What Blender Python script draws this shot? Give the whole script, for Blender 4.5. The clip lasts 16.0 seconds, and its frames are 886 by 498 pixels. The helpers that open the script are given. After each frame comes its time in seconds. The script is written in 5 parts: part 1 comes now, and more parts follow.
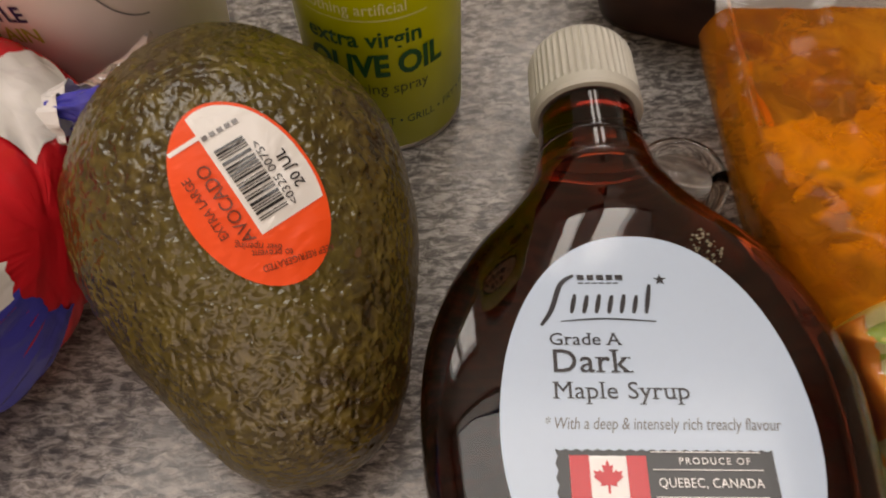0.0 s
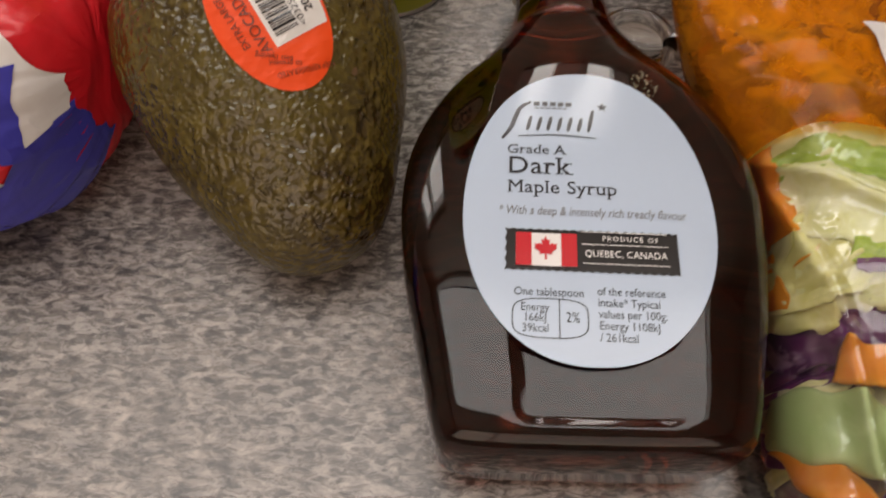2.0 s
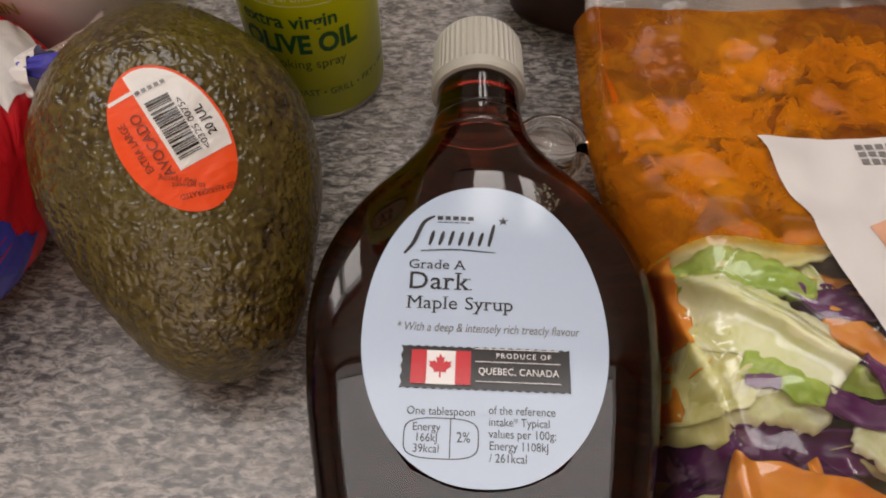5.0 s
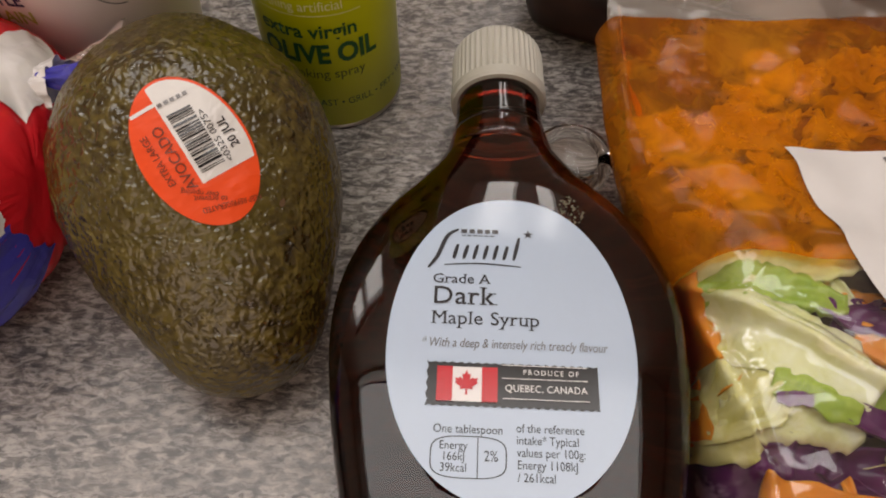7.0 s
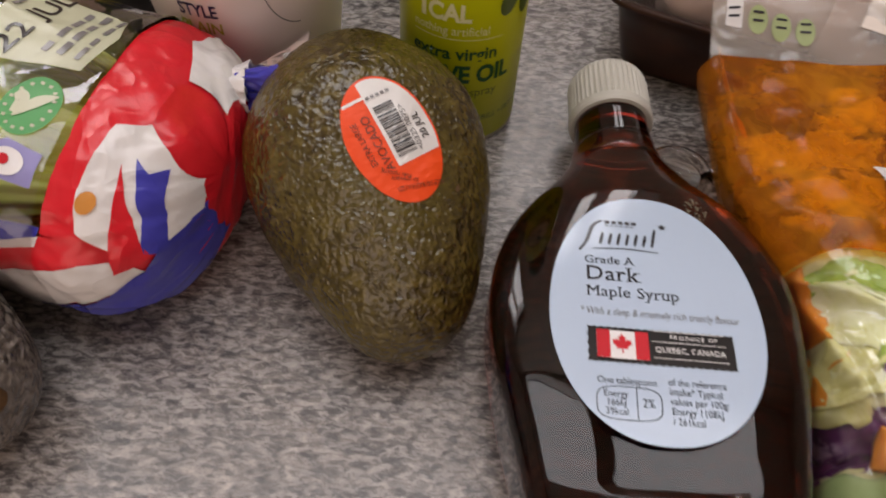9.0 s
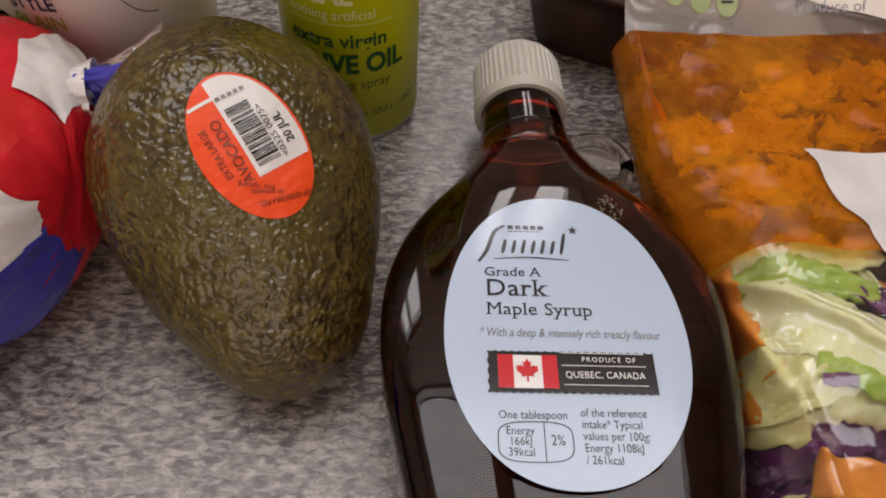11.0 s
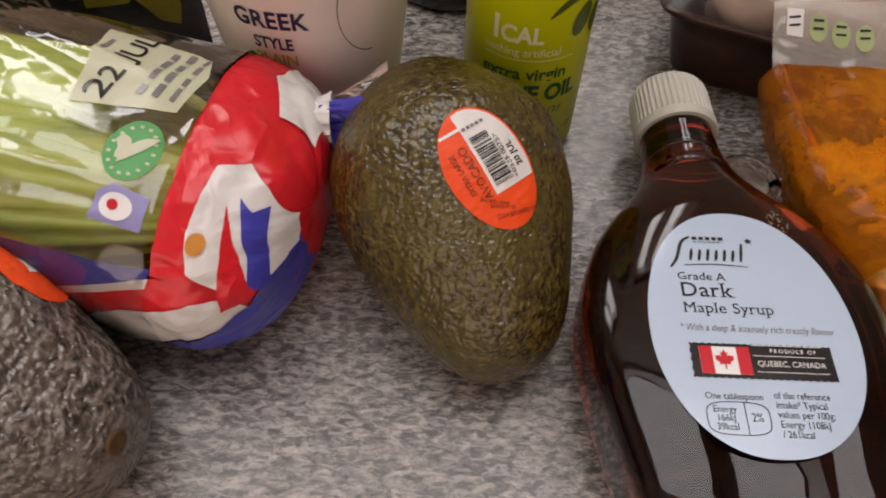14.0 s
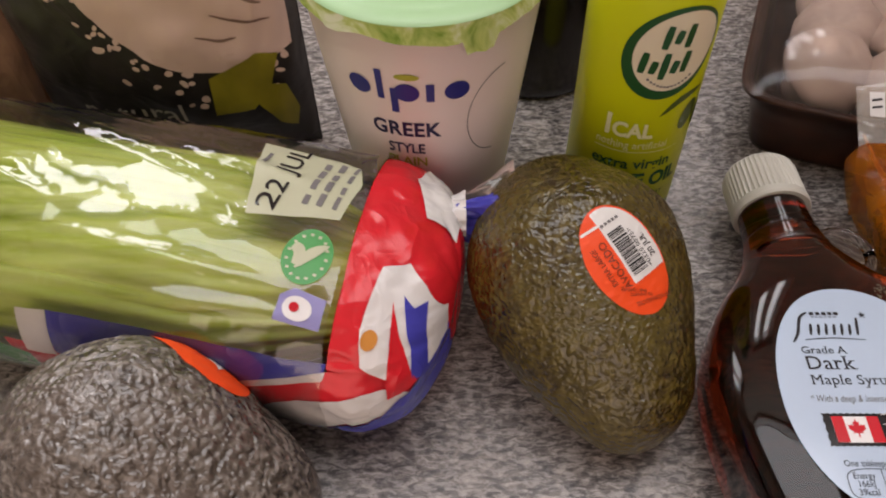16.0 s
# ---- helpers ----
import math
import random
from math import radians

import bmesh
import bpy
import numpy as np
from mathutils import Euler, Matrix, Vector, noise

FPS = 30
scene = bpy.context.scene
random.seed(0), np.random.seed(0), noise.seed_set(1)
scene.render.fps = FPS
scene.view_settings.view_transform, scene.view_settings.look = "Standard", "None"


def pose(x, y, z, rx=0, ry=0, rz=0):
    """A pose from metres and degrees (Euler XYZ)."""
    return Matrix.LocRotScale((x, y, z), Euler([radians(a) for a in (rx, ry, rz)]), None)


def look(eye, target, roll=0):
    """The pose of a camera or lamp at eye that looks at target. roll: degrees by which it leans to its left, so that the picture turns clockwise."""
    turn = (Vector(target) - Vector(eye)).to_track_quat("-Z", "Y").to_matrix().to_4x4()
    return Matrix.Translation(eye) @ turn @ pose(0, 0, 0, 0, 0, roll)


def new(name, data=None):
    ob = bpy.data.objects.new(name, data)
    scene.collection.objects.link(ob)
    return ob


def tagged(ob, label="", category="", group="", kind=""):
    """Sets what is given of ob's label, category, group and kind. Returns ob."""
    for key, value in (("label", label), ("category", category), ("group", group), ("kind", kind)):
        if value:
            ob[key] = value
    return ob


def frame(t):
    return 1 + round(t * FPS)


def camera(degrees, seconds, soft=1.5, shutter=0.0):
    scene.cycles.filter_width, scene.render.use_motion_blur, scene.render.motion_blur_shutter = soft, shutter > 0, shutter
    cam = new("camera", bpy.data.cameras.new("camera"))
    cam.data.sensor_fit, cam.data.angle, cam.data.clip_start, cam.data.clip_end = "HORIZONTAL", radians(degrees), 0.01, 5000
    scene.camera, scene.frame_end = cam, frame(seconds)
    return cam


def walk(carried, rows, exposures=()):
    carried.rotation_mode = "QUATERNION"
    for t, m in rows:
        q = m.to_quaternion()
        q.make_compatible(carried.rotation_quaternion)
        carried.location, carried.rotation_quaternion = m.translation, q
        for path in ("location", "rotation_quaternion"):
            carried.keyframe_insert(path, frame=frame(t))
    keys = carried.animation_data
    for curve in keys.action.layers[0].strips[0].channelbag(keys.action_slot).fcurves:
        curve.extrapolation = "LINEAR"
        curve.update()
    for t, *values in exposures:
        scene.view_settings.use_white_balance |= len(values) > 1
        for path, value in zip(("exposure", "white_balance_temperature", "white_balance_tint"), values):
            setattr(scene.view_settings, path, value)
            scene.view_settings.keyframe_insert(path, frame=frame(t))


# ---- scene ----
from mathutils.bvhtree import BVHTree

cam = camera(60.0, 16.0, soft=1.9, shutter=0.4)
PATH = [
    (0, (0.00327, 0.01112, 0.20448), (-0.0234, 1.0667, -1.4941), -2.47),
    (0.5, (0.00517, 0.02405, 0.19049), (-0.0668, 0.9882, -1.5603), -3.65),
    (1, (0.00442, 0.00908, 0.18999), (-0.0674, 0.9121, -1.5931), -3.04),
    (1.5, (0.00480, -0.01812, 0.20572), (-0.0479, 0.8699, -1.5855), -1.89),
    (2, (0.01058, -0.03764, 0.22241), (-0.0237, 0.8836, -1.5524), -0.86),
    (2.5, (0.01687, -0.03677, 0.23542), (-0.0031, 0.9175, -1.5221), -0.18),
    (3, (0.02455, -0.02747, 0.22834), (0.0118, 0.9480, -1.5176), 0.15),
    (3.5, (0.02671, -0.02565, 0.22586), (0.0095, 0.9532, -1.5181), -0.00),
    (4, (0.03281, -0.01993, 0.22685), (0.0132, 0.9762, -1.5073), 0.04),
    (4.2, (0.03655, -0.01971, 0.22743), (0.0151, 0.9824, -1.5033), -0.01),
    (6.3, (0.032, -0.033, 0.247), (0.033, 1.043, -1.439), 0.2),
    (6.5, (0.032, -0.027, 0.244), (0.025, 1.041, -1.447), -0.1),
    (7, (0.029, -0.02, 0.234), (0.007, 1.022, -1.472), -0.2),
    (7.5, (0.025, -0.018, 0.23), (-0.016, 1.009, -1.486), -0.0),
    (8, (0.01, -0.027, 0.232), (-0.047, 1.004, -1.481), 0.2),
    (8.5, (-0.014, -0.034, 0.248), (-0.071, 1.049, -1.432), 1.0),
    (9, (-0.023, -0.061, 0.248), (-0.01, 1.117, -1.368), 3.9),
    (9.5, (-0.02, -0.092, 0.266), (0.085, 1.163, -1.288), 5.7),
    (10, (-0.012, -0.044, 0.222), (0.077, 1.144, -1.384), 4.8),
    (10.2, (0.001, -0.029, 0.214), (0.095, 1.141, -1.405), 4.8),
    (12.3, (-0.018, -0.058, 0.264), (0.117, 1.082, -1.374), 5.6),
    (12.5, (-0.024, -0.061, 0.266), (0.098, 1.082, -1.371), 5.3),
    (13, (-0.033, -0.061, 0.267), (0.052, 1.1, -1.359), 4.2),
    (13.5, (-0.047, -0.058, 0.261), (0.007, 1.101, -1.368), 3.2),
    (14, (-0.057, -0.056, 0.258), (-0.026, 1.104, -1.371), 2.2),
    (14.5, (-0.066, -0.062, 0.269), (-0.056, 1.114, -1.348), 0.9),
    (15, (-0.075, -0.056, 0.275), (-0.079, 1.14, -1.328), -0.1),
    (15.5, (-0.088, -0.056, 0.28), (-0.099, 1.168, -1.302), -0.9),
    (16, (-0.101, -0.059, 0.288), (-0.117, 1.196, -1.269), -1.8),
]
walk(cam, [(t, look(eye, target, roll)) for t, eye, target, roll in PATH], [(0, -0.62, 8700, 19), (4, -0.72, 8000, 19), (7, -0.70, 8200, 19), (9.5, -0.70, 7600, 21), (13, -0.71, 7900, 20), (16, -0.61, 7600, 21)])

# ---- world and light ----
world = bpy.data.worlds.new("world")
scene.world = world
world.use_nodes = True
_sky = world.node_tree.nodes.new("ShaderNodeTexSky")
_sky.sky_type, _sky.sun_disc = "NISHITA", False
_sky.sun_elevation, _sky.sun_rotation = radians(40), radians(200)
world.node_tree.links.new(_sky.outputs[0], world.node_tree.nodes["Background"].inputs[0])
world.node_tree.nodes["Background"].inputs[1].default_value = 0.10

# daylight standing in the openings of the windows
WALL_Y, BACK_Y = 0.66, -1.35
WINDOWS = [  # x from, x to, z from, z to, wall, watts, colour
    (0.02, 0.26, 0.36, 0.88, WALL_Y, 4.6, (0.84, 0.92, 1.0)),
    (-0.90, -0.34, 0.10, 1.05, WALL_Y, 18.0, (0.84, 0.92, 1.0)),
    (-1.25, 0.95, 0.05, 1.42, BACK_Y, 13.0, (1.0, 0.80, 0.64))]
for x0, x1, z0, z1, wall, watts, colour in WINDOWS:
    lamp = bpy.data.lights.new("window_daylight", "AREA")
    lamp.shape, lamp.size, lamp.size_y = "RECTANGLE", x1 - x0, z1 - z0
    lamp.energy, lamp.color = watts, colour
    lamp_ob = new("window_daylight", lamp)
    lamp_ob.matrix_world = pose((x0 + x1) / 2, wall + (0.09 if wall > 0 else -0.09), (z0 + z1) / 2, -90 if wall > 0 else 90, 0, 0)
# skylight over the worktop
ROOF = (-1.10, 0.80, -0.16, 0.64)
lamp = bpy.data.lights.new("roof_daylight", "AREA")
lamp.shape, lamp.size, lamp.size_y = "RECTANGLE", ROOF[1] - ROOF[0], ROOF[3] - ROOF[2]
lamp.energy, lamp.color = 28.0, (0.82, 0.91, 1.0)
lamp_ob = new("roof_daylight", lamp)
lamp_ob.matrix_world = pose((ROOF[0] + ROOF[1]) / 2, (ROOF[2] + ROOF[3]) / 2, 1.62)


# ---- node helpers ----
class Nodes:
    """A node material in the making; outputs are passed as sockets."""

    def __init__(self, name):
        self.mat = bpy.data.materials.new(name)
        self.mat.use_nodes = True
        self.tree = self.mat.node_tree
        self.bsdf = self.tree.nodes["Principled BSDF"]
        self.out = self.tree.nodes["Material Output"]

    def put(self, socket, value):
        if isinstance(value, bpy.types.NodeSocket):
            self.tree.links.new(value, socket)
        else:
            if isinstance(value, tuple) and len(value) == 3 and socket.type == "RGBA":
                value = (*value, 1)
            socket.default_value = value

    def node(self, kind, ins=None, **props):
        n = self.tree.nodes.new("ShaderNode" + kind)
        for k, v in props.items():
            setattr(n, k, v)
        for k, v in (ins or {}).items():
            self.put(n.inputs[k], v)
        return n

    def coord(self, which="Object", scale=(1, 1, 1), rot=(0, 0, 0)):
        c = self.node("TexCoord").outputs[which]
        return self.node("Mapping", {"Vector": c, "Scale": scale, "Rotation": rot}).outputs[0]

    def noise(self, vec, scale, detail=3.0, rough=0.5, dist=0.0):
        return self.node("TexNoise", {"Vector": vec, "Scale": scale, "Detail": detail, "Roughness": rough, "Distortion": dist}).outputs[0]

    def voronoi(self, vec, scale, feature="F1"):
        return self.node("TexVoronoi", {"Vector": vec, "Scale": scale}, feature=feature).outputs[0]

    def ramp(self, fac, stops):
        n = self.node("ValToRGB", {"Fac": fac})
        els = n.color_ramp.elements
        while len(els) < len(stops):
            els.new(0.5)
        for e, (p, c) in zip(els, stops):
            e.position = p
            e.color = (*c, 1) if isinstance(c, tuple) else (c, c, c, 1)
        return n.outputs[0]

    def mix(self, fac, a, b, blend="MIX"):
        n = self.node("Mix", data_type="RGBA", blend_type=blend)
        self.put(n.inputs[0], fac), self.put(n.inputs[6], a), self.put(n.inputs[7], b)
        return n.outputs[2]

    def math(self, op, a, b=0.0):
        n = self.node("Math", operation=op)
        self.put(n.inputs[0], a), self.put(n.inputs[1], b)
        return n.outputs[0]

    def bump(self, height, strength=0.3, distance=0.001, normal=None):
        ins = {"Height": height, "Strength": strength, "Distance": distance}
        if normal is not None:
            ins["Normal"] = normal
        return self.node("Bump", ins).outputs[0]

    def random(self):
        return self.node("ObjectInfo").outputs["Random"]

    def set(self, **ins):
        for k, v in ins.items():
            self.put(self.bsdf.inputs[k.replace("_", " ")], v)
        return self.mat


def plain(name, colour, rough=0.5, grain=0.06, scale=300.0, metal=0.0, bump=0.05):
    """A surface of one colour with faint mottling and relief."""
    n = Nodes(name)
    v = n.coord()
    a = n.noise(v, scale, 4)
    b = n.noise(v, scale / 12, 2)
    dark = tuple(c * (1 - 3 * grain) for c in colour)
    light = tuple(min(1, c * (1 + grain)) for c in colour)
    col = n.mix(n.math("MULTIPLY", n.math("ADD", a, b), 0.5), dark, light)
    return n.set(Base_Color=col, Roughness=rough, Metallic=metal, Normal=n.bump(a, bump, 0.0005))


def gloss_over(n, under, rough=0.06, ior=1.5, boost=1.0, normal=None):
    """A shader under a clear sheet: gloss by Fresnel."""
    ins = {"Roughness": rough, "Color": (1, 1, 1)}
    gl = n.node("BsdfGlossy", ins)
    fr = n.node("Fresnel", {"IOR": ior})
    if normal is not None:
        n.put(gl.inputs["Normal"], normal), n.put(fr.inputs["Normal"], normal)
    f = n.math("MINIMUM", n.math("MULTIPLY", fr.outputs[0], boost), 1.0)
    m = n.node("MixShader")
    n.put(m.inputs[0], f), n.put(m.inputs[1], under), n.put(m.inputs[2], gl.outputs[0])
    return m.outputs[0]


def film_normal(n, vec, amount=0.5):
    """The crinkles of thin packing film."""
    a = n.noise(vec, 35, 2, 0.5, 1.2)
    ridges = n.math("ABSOLUTE", n.math("SUBTRACT", a, 0.5))
    b = n.noise(vec, 150, 3)
    h = n.math("ADD", n.math("MULTIPLY", ridges, -0.7), n.math("MULTIPLY", b, 0.08))
    return n.bump(h, amount, 0.006)


def clear_film(name, tint=(1, 1, 1), veil=0.05, rough=0.07, boost=1.3, veil_colour=(0.8, 0.8, 0.8), amount=0.5):
    n = Nodes(name)
    v = n.coord()
    nor = film_normal(n, v, amount)
    tr = n.node("BsdfTransparent", {"Color": tint}).outputs[0]
    df = n.node("BsdfDiffuse", {"Color": veil_colour, "Normal": nor}).outputs[0]
    m = n.node("MixShader")
    n.put(m.inputs[0], veil), n.put(m.inputs[1], tr), n.put(m.inputs[2], df)
    n.put(n.out.inputs[0], gloss_over(n, m.outputs[0], rough, 1.5, boost, nor))
    return n.mat


# ---- materials ----
def worktop_material():
    n = Nodes("speckled_laminate")
    v = n.coord(scale=(0.42, 1.0, 1.0), rot=(0, 0, radians(-6)))
    v2 = n.coord()
    big = n.noise(v, 30, 3, 0.6)
    streak = n.noise(v, 430, 7, 0.68, 0.7)
    fine = n.noise(v2, 1500, 3, 0.6)
    flecks = n.noise(v, 250, 7, 0.72, 1.0)
    base = n.ramp(streak, [(0.38, (0.034, 0.031, 0.032)), (0.46, (0.122, 0.112, 0.109)), (0.53, (0.325, 0.298, 0.282)), (0.62, (0.62, 0.57, 0.535))])
    tan = n.ramp(flecks, [(0.42, (0.046, 0.041, 0.040)), (0.51, (0.205, 0.178, 0.160)), (0.61, (0.55, 0.485, 0.44))])
    col = n.mix(n.ramp(big, [(0.35, 0.25), (0.65, 0.7)]), base, tan)
    col = n.mix(n.math("MULTIPLY", fine, 0.26), col, (0.13, 0.12, 0.12))
    rough = n.ramp(streak, [(0.3, 0.22), (0.7, 0.32)])
    n.put(n.bsdf.inputs["Specular IOR Level"], 0.62)
    bump = n.bump(n.noise(v2, 420, 3), 0.25, 0.0006)
    return n.set(Base_Color=col, Roughness=rough, Normal=bump)


def avocado_material(name, warm, tones, pebble=560.0, relief=0.0013, gloss=0.75):
    n = Nodes(name)
    v = n.coord()
    peb = n.node("TexVoronoi", feature="SMOOTH_F1")
    wob = n.node("TexNoise", {"Vector": v, "Scale": 90.0, "Detail": 2.0}).outputs[1]
    shift = n.node("VectorMath", {0: wob, 1: (0.006, 0.006, 0.006)}, operation="MULTIPLY").outputs[0]
    vv = n.node("VectorMath", {0: v, 1: shift}, operation="ADD").outputs[0]
    n.put(peb.inputs["Vector"], vv), n.put(peb.inputs["Scale"], pebble)
    p = peb.outputs[0]
    mid = n.noise(v, 270, 2, 0.5, 0.5)
    big = n.noise(v, 28, 3)
    height = n.math("ADD", n.math("MULTIPLY", n.math("SUBTRACT", 1.0, p), 0.9), n.math("MULTIPLY", mid, 0.9))
    col = n.ramp(mid, list(zip((0.32, 0.5, 0.66), tones)))
    col = n.mix(n.ramp(big, [(0.42, 0.0), (0.62, 0.55)]), col, warm)
    specks = n.ramp(n.voronoi(v, 260), [(0.0, 1.0), (0.13, 0.0)])
    col = n.mix(n.math("MULTIPLY", specks, 0.4), col, (0.16, 0.15, 0.055))
    n.put(n.bsdf.inputs["Specular IOR Level"], gloss)
    return n.set(Base_Color=col, Roughness=n.ramp(mid, [(0.3, 0.18), (0.7, 0.27)]), Normal=n.bump(height, 0.75, relief))


M_WORKTOP = worktop_material()
M_AVOCADO = avocado_material("green_avocado_skin", (0.105, 0.080, 0.012), ((0.028, 0.016, 0.005), (0.062, 0.042, 0.009), (0.118, 0.084, 0.018)))
M_AVOCADO_DARK = avocado_material("ripe_avocado_skin", (0.150, 0.115, 0.095), ((0.036, 0.028, 0.022), (0.115, 0.095, 0.080), (0.225, 0.195, 0.170)), 430.0, 0.0026, 1.0)
M_WALL = plain("warm_painted_plaster", (0.46, 0.38, 0.32), 0.8, 0.03, 40)
M_CEILING = plain("white_ceiling_paint", (0.80, 0.79, 0.77), 0.9, 0.02, 40)
M_FLOOR = plain("oak_floor", (0.30, 0.20, 0.13), 0.5, 0.12, 12)
M_FRAME = plain("white_window_plastic", (0.8, 0.8, 0.8), 0.35, 0.01, 50)
M_LABEL = plain("pale_paper_label", (0.465, 0.575, 0.715), 0.13, 0.012, 500, bump=0.04)
M_INK = plain("dark_grey_ink", (0.035, 0.035, 0.042), 0.15, 0.05, 800)
M_BLACK = plain("black_ink", (0.016, 0.016, 0.018), 0.15, 0.05, 800)
M_FLAG_RED = plain("flag_red_ink", (0.62, 0.022, 0.035), 0.15, 0.03, 800)
M_FLAG_WHITE = plain("flag_white_ink", (0.84, 0.82, 0.82), 0.15, 0.02, 800)
M_CAP = plain("cream_cap_plastic", (0.52, 0.505, 0.445), 0.45, 0.03, 200)
M_ORANGE = plain("fluorescent_orange_paper", (0.95, 0.078, 0.008), 0.55, 0.03, 500)
M_STICKER_WHITE = plain("white_sticker_paper", (0.78, 0.76, 0.74), 0.34, 0.02, 500)
M_STICKER_INK = plain("brown_sticker_ink", (0.16, 0.030, 0.012), 0.4, 0.05, 800)
M_NAVY = plain("navy_ink", (0.022, 0.024, 0.20), 0.4, 0.03, 500)
M_DARK_NAVY = plain("dark_navy_ink", (0.020, 0.018, 0.075), 0.4, 0.03, 500)
M_LIME_INK = plain("lime_ink", (0.40, 0.44, 0.06), 0.4, 0.03, 500)
M_GREEN_INK = plain("bottle_green_ink", (0.008, 0.080, 0.020), 0.35, 0.03, 500)
M_CREAM_INK = plain("cream_ink", (0.76, 0.69, 0.52), 0.35, 0.02, 500)
M_PALE_INK = plain("pale_lime_ink", (0.74, 0.75, 0.42), 0.35, 0.02, 500)
M_OLIVE_INK = plain("olive_ink", (0.075, 0.12, 0.012), 0.35, 0.2, 150)
M_GREY_INK = plain("mid_grey_ink", (0.20, 0.19, 0.19), 0.15, 0.05, 800)
M_LILAC = plain("lilac_ink", (0.30, 0.28, 0.55), 0.4, 0.04, 500)
M_BADGE = plain("leaf_green_ink", (0.05, 0.33, 0.085), 0.4, 0.04, 500)
M_CELLABEL = plain("cream_label_print", (0.52, 0.53, 0.37), 0.3, 0.03, 300)


def can_material():
    n = Nodes("lime_lacquered_tin")
    v = n.coord()
    z = n.node("SeparateXYZ", {0: v}).outputs[2]
    col = n.ramp(n.math("MULTIPLY", z, 5.0), [(0.0, (0.48, 0.52, 0.008)), (0.4, (0.50, 0.55, 0.010)), (0.8, (0.50, 0.56, 0.012))])
    col = n.mix(n.math("MULTIPLY", n.noise(v, 90, 3), 0.12), col, (0.20, 0.27, 0.01))
    return n.set(Base_Color=col, Roughness=0.36, Specular_IOR_Level=0.25, Normal=n.bump(n.noise(v, 60, 2), 0.03, 0.001))


M_CAN = can_material()
M_TIN = plain("bare_tin", (0.62, 0.60, 0.55), 0.3, 0.05, 300, metal=0.9)
M_POT = plain("white_pot_plastic", (0.80, 0.70, 0.68), 0.32, 0.02, 80)


def lid_material():
    n = Nodes("green_foil_lid")
    v = n.coord()
    c = n.ramp(n.noise(v, 55, 4, 0.6, 1.0), [(0.36, (0.16, 0.30, 0.03)), (0.5, (0.45, 0.55, 0.16)), (0.62, (0.70, 0.76, 0.55))])
    return n.set(Base_Color=c, Roughness=0.3, Normal=n.bump(n.noise(v, 300, 3), 0.2, 0.001))


M_LID = lid_material()
M_LID_TOP = plain("mint_lid_print", (0.40, 0.66, 0.36), 0.28, 0.06, 60)


def glass_material(name, colour, rough=0.015, ior=1.47):
    n = Nodes(name)
    v = n.coord()
    b = n.bump(n.noise(v, 45, 2), 0.05, 0.002)
    n.put(n.bsdf.inputs["Transmission Weight"], 1.0)
    return n.set(Base_Color=colour, Roughness=rough, IOR=ior, Normal=b)


M_SYRUP = glass_material("syrup_filled_glass", (0.22, 0.032, 0.012))
M_NECK = glass_material("dark_syrup_neck", (0.11, 0.008, 0.005))
M_BUBBLE = plain("pale_amber_bubbles", (0.22, 0.18, 0.12), 0.12, 0.1, 900)
M_HANDLE = glass_material("thin_clear_glass", (0.93, 0.93, 0.90), 0.06, 1.24)
M_GLASS = glass_material("clear_glass", (0.86, 0.87, 0.84))


# ---- mesh helpers ----
def mesh_of(name, bm, mats, smooth=True):
    me = bpy.data.meshes.new(name)
    bm.to_mesh(me)
    bm.free()
    for m in mats if isinstance(mats, (list, tuple)) else [mats]:
        me.materials.append(m)
    if smooth:
        me.shade_smooth()
    return me


def part(name, bm, mats, parent=None, label="", smooth=True):
    """Links a bmesh as one mesh object under a thing or under a part."""
    ob = new(name, mesh_of(name, bm, mats, smooth))
    if parent is not None:
        ob.parent = parent
    return tagged(ob, label) if label else ob


def thing(name, label, category, at=None, group="", kind=""):
    ob = new(name)
    ob.empty_display_size = 0.02
    if at is not None:
        ob.matrix_world = at
    return tagged(ob, label, category, group, kind)


def sheet(f, nu, nv, wrap=False, us=(0, 1), vs=(0, 1), uv=True):
    """A grid of quads through f(u, v); wrap joins the ends of v."""
    bm = bmesh.new()
    layer = bm.loops.layers.uv.new("UVMap")
    rows = []
    cols = nv if wrap else nv + 1
    for i in range(nu + 1):
        u = us[0] + (us[1] - us[0]) * i / nu
        rows.append([bm.verts.new(f(u, vs[0] + (vs[1] - vs[0]) * j / nv)) for j in range(cols)])
    for i in range(nu):
        for j in range(nv):
            k = (j + 1) % cols
            fc = bm.faces.new((rows[i][j], rows[i + 1][j], rows[i + 1][k], rows[i][k]))
            for lp, (a, b) in zip(fc.loops, ((i, j), (i + 1, j), (i + 1, j + 1), (i, j + 1))):
                lp[layer].uv = (us[0] + (us[1] - us[0]) * a / nu, vs[0] + (vs[1] - vs[0]) * b / nv)
    return bm


def close_ends(bm):
    edges = [e for e in bm.edges if e.is_boundary]
    bmesh.ops.holes_fill(bm, edges=edges, sides=0)
    bmesh.ops.recalc_face_normals(bm, faces=bm.faces)
    return bm


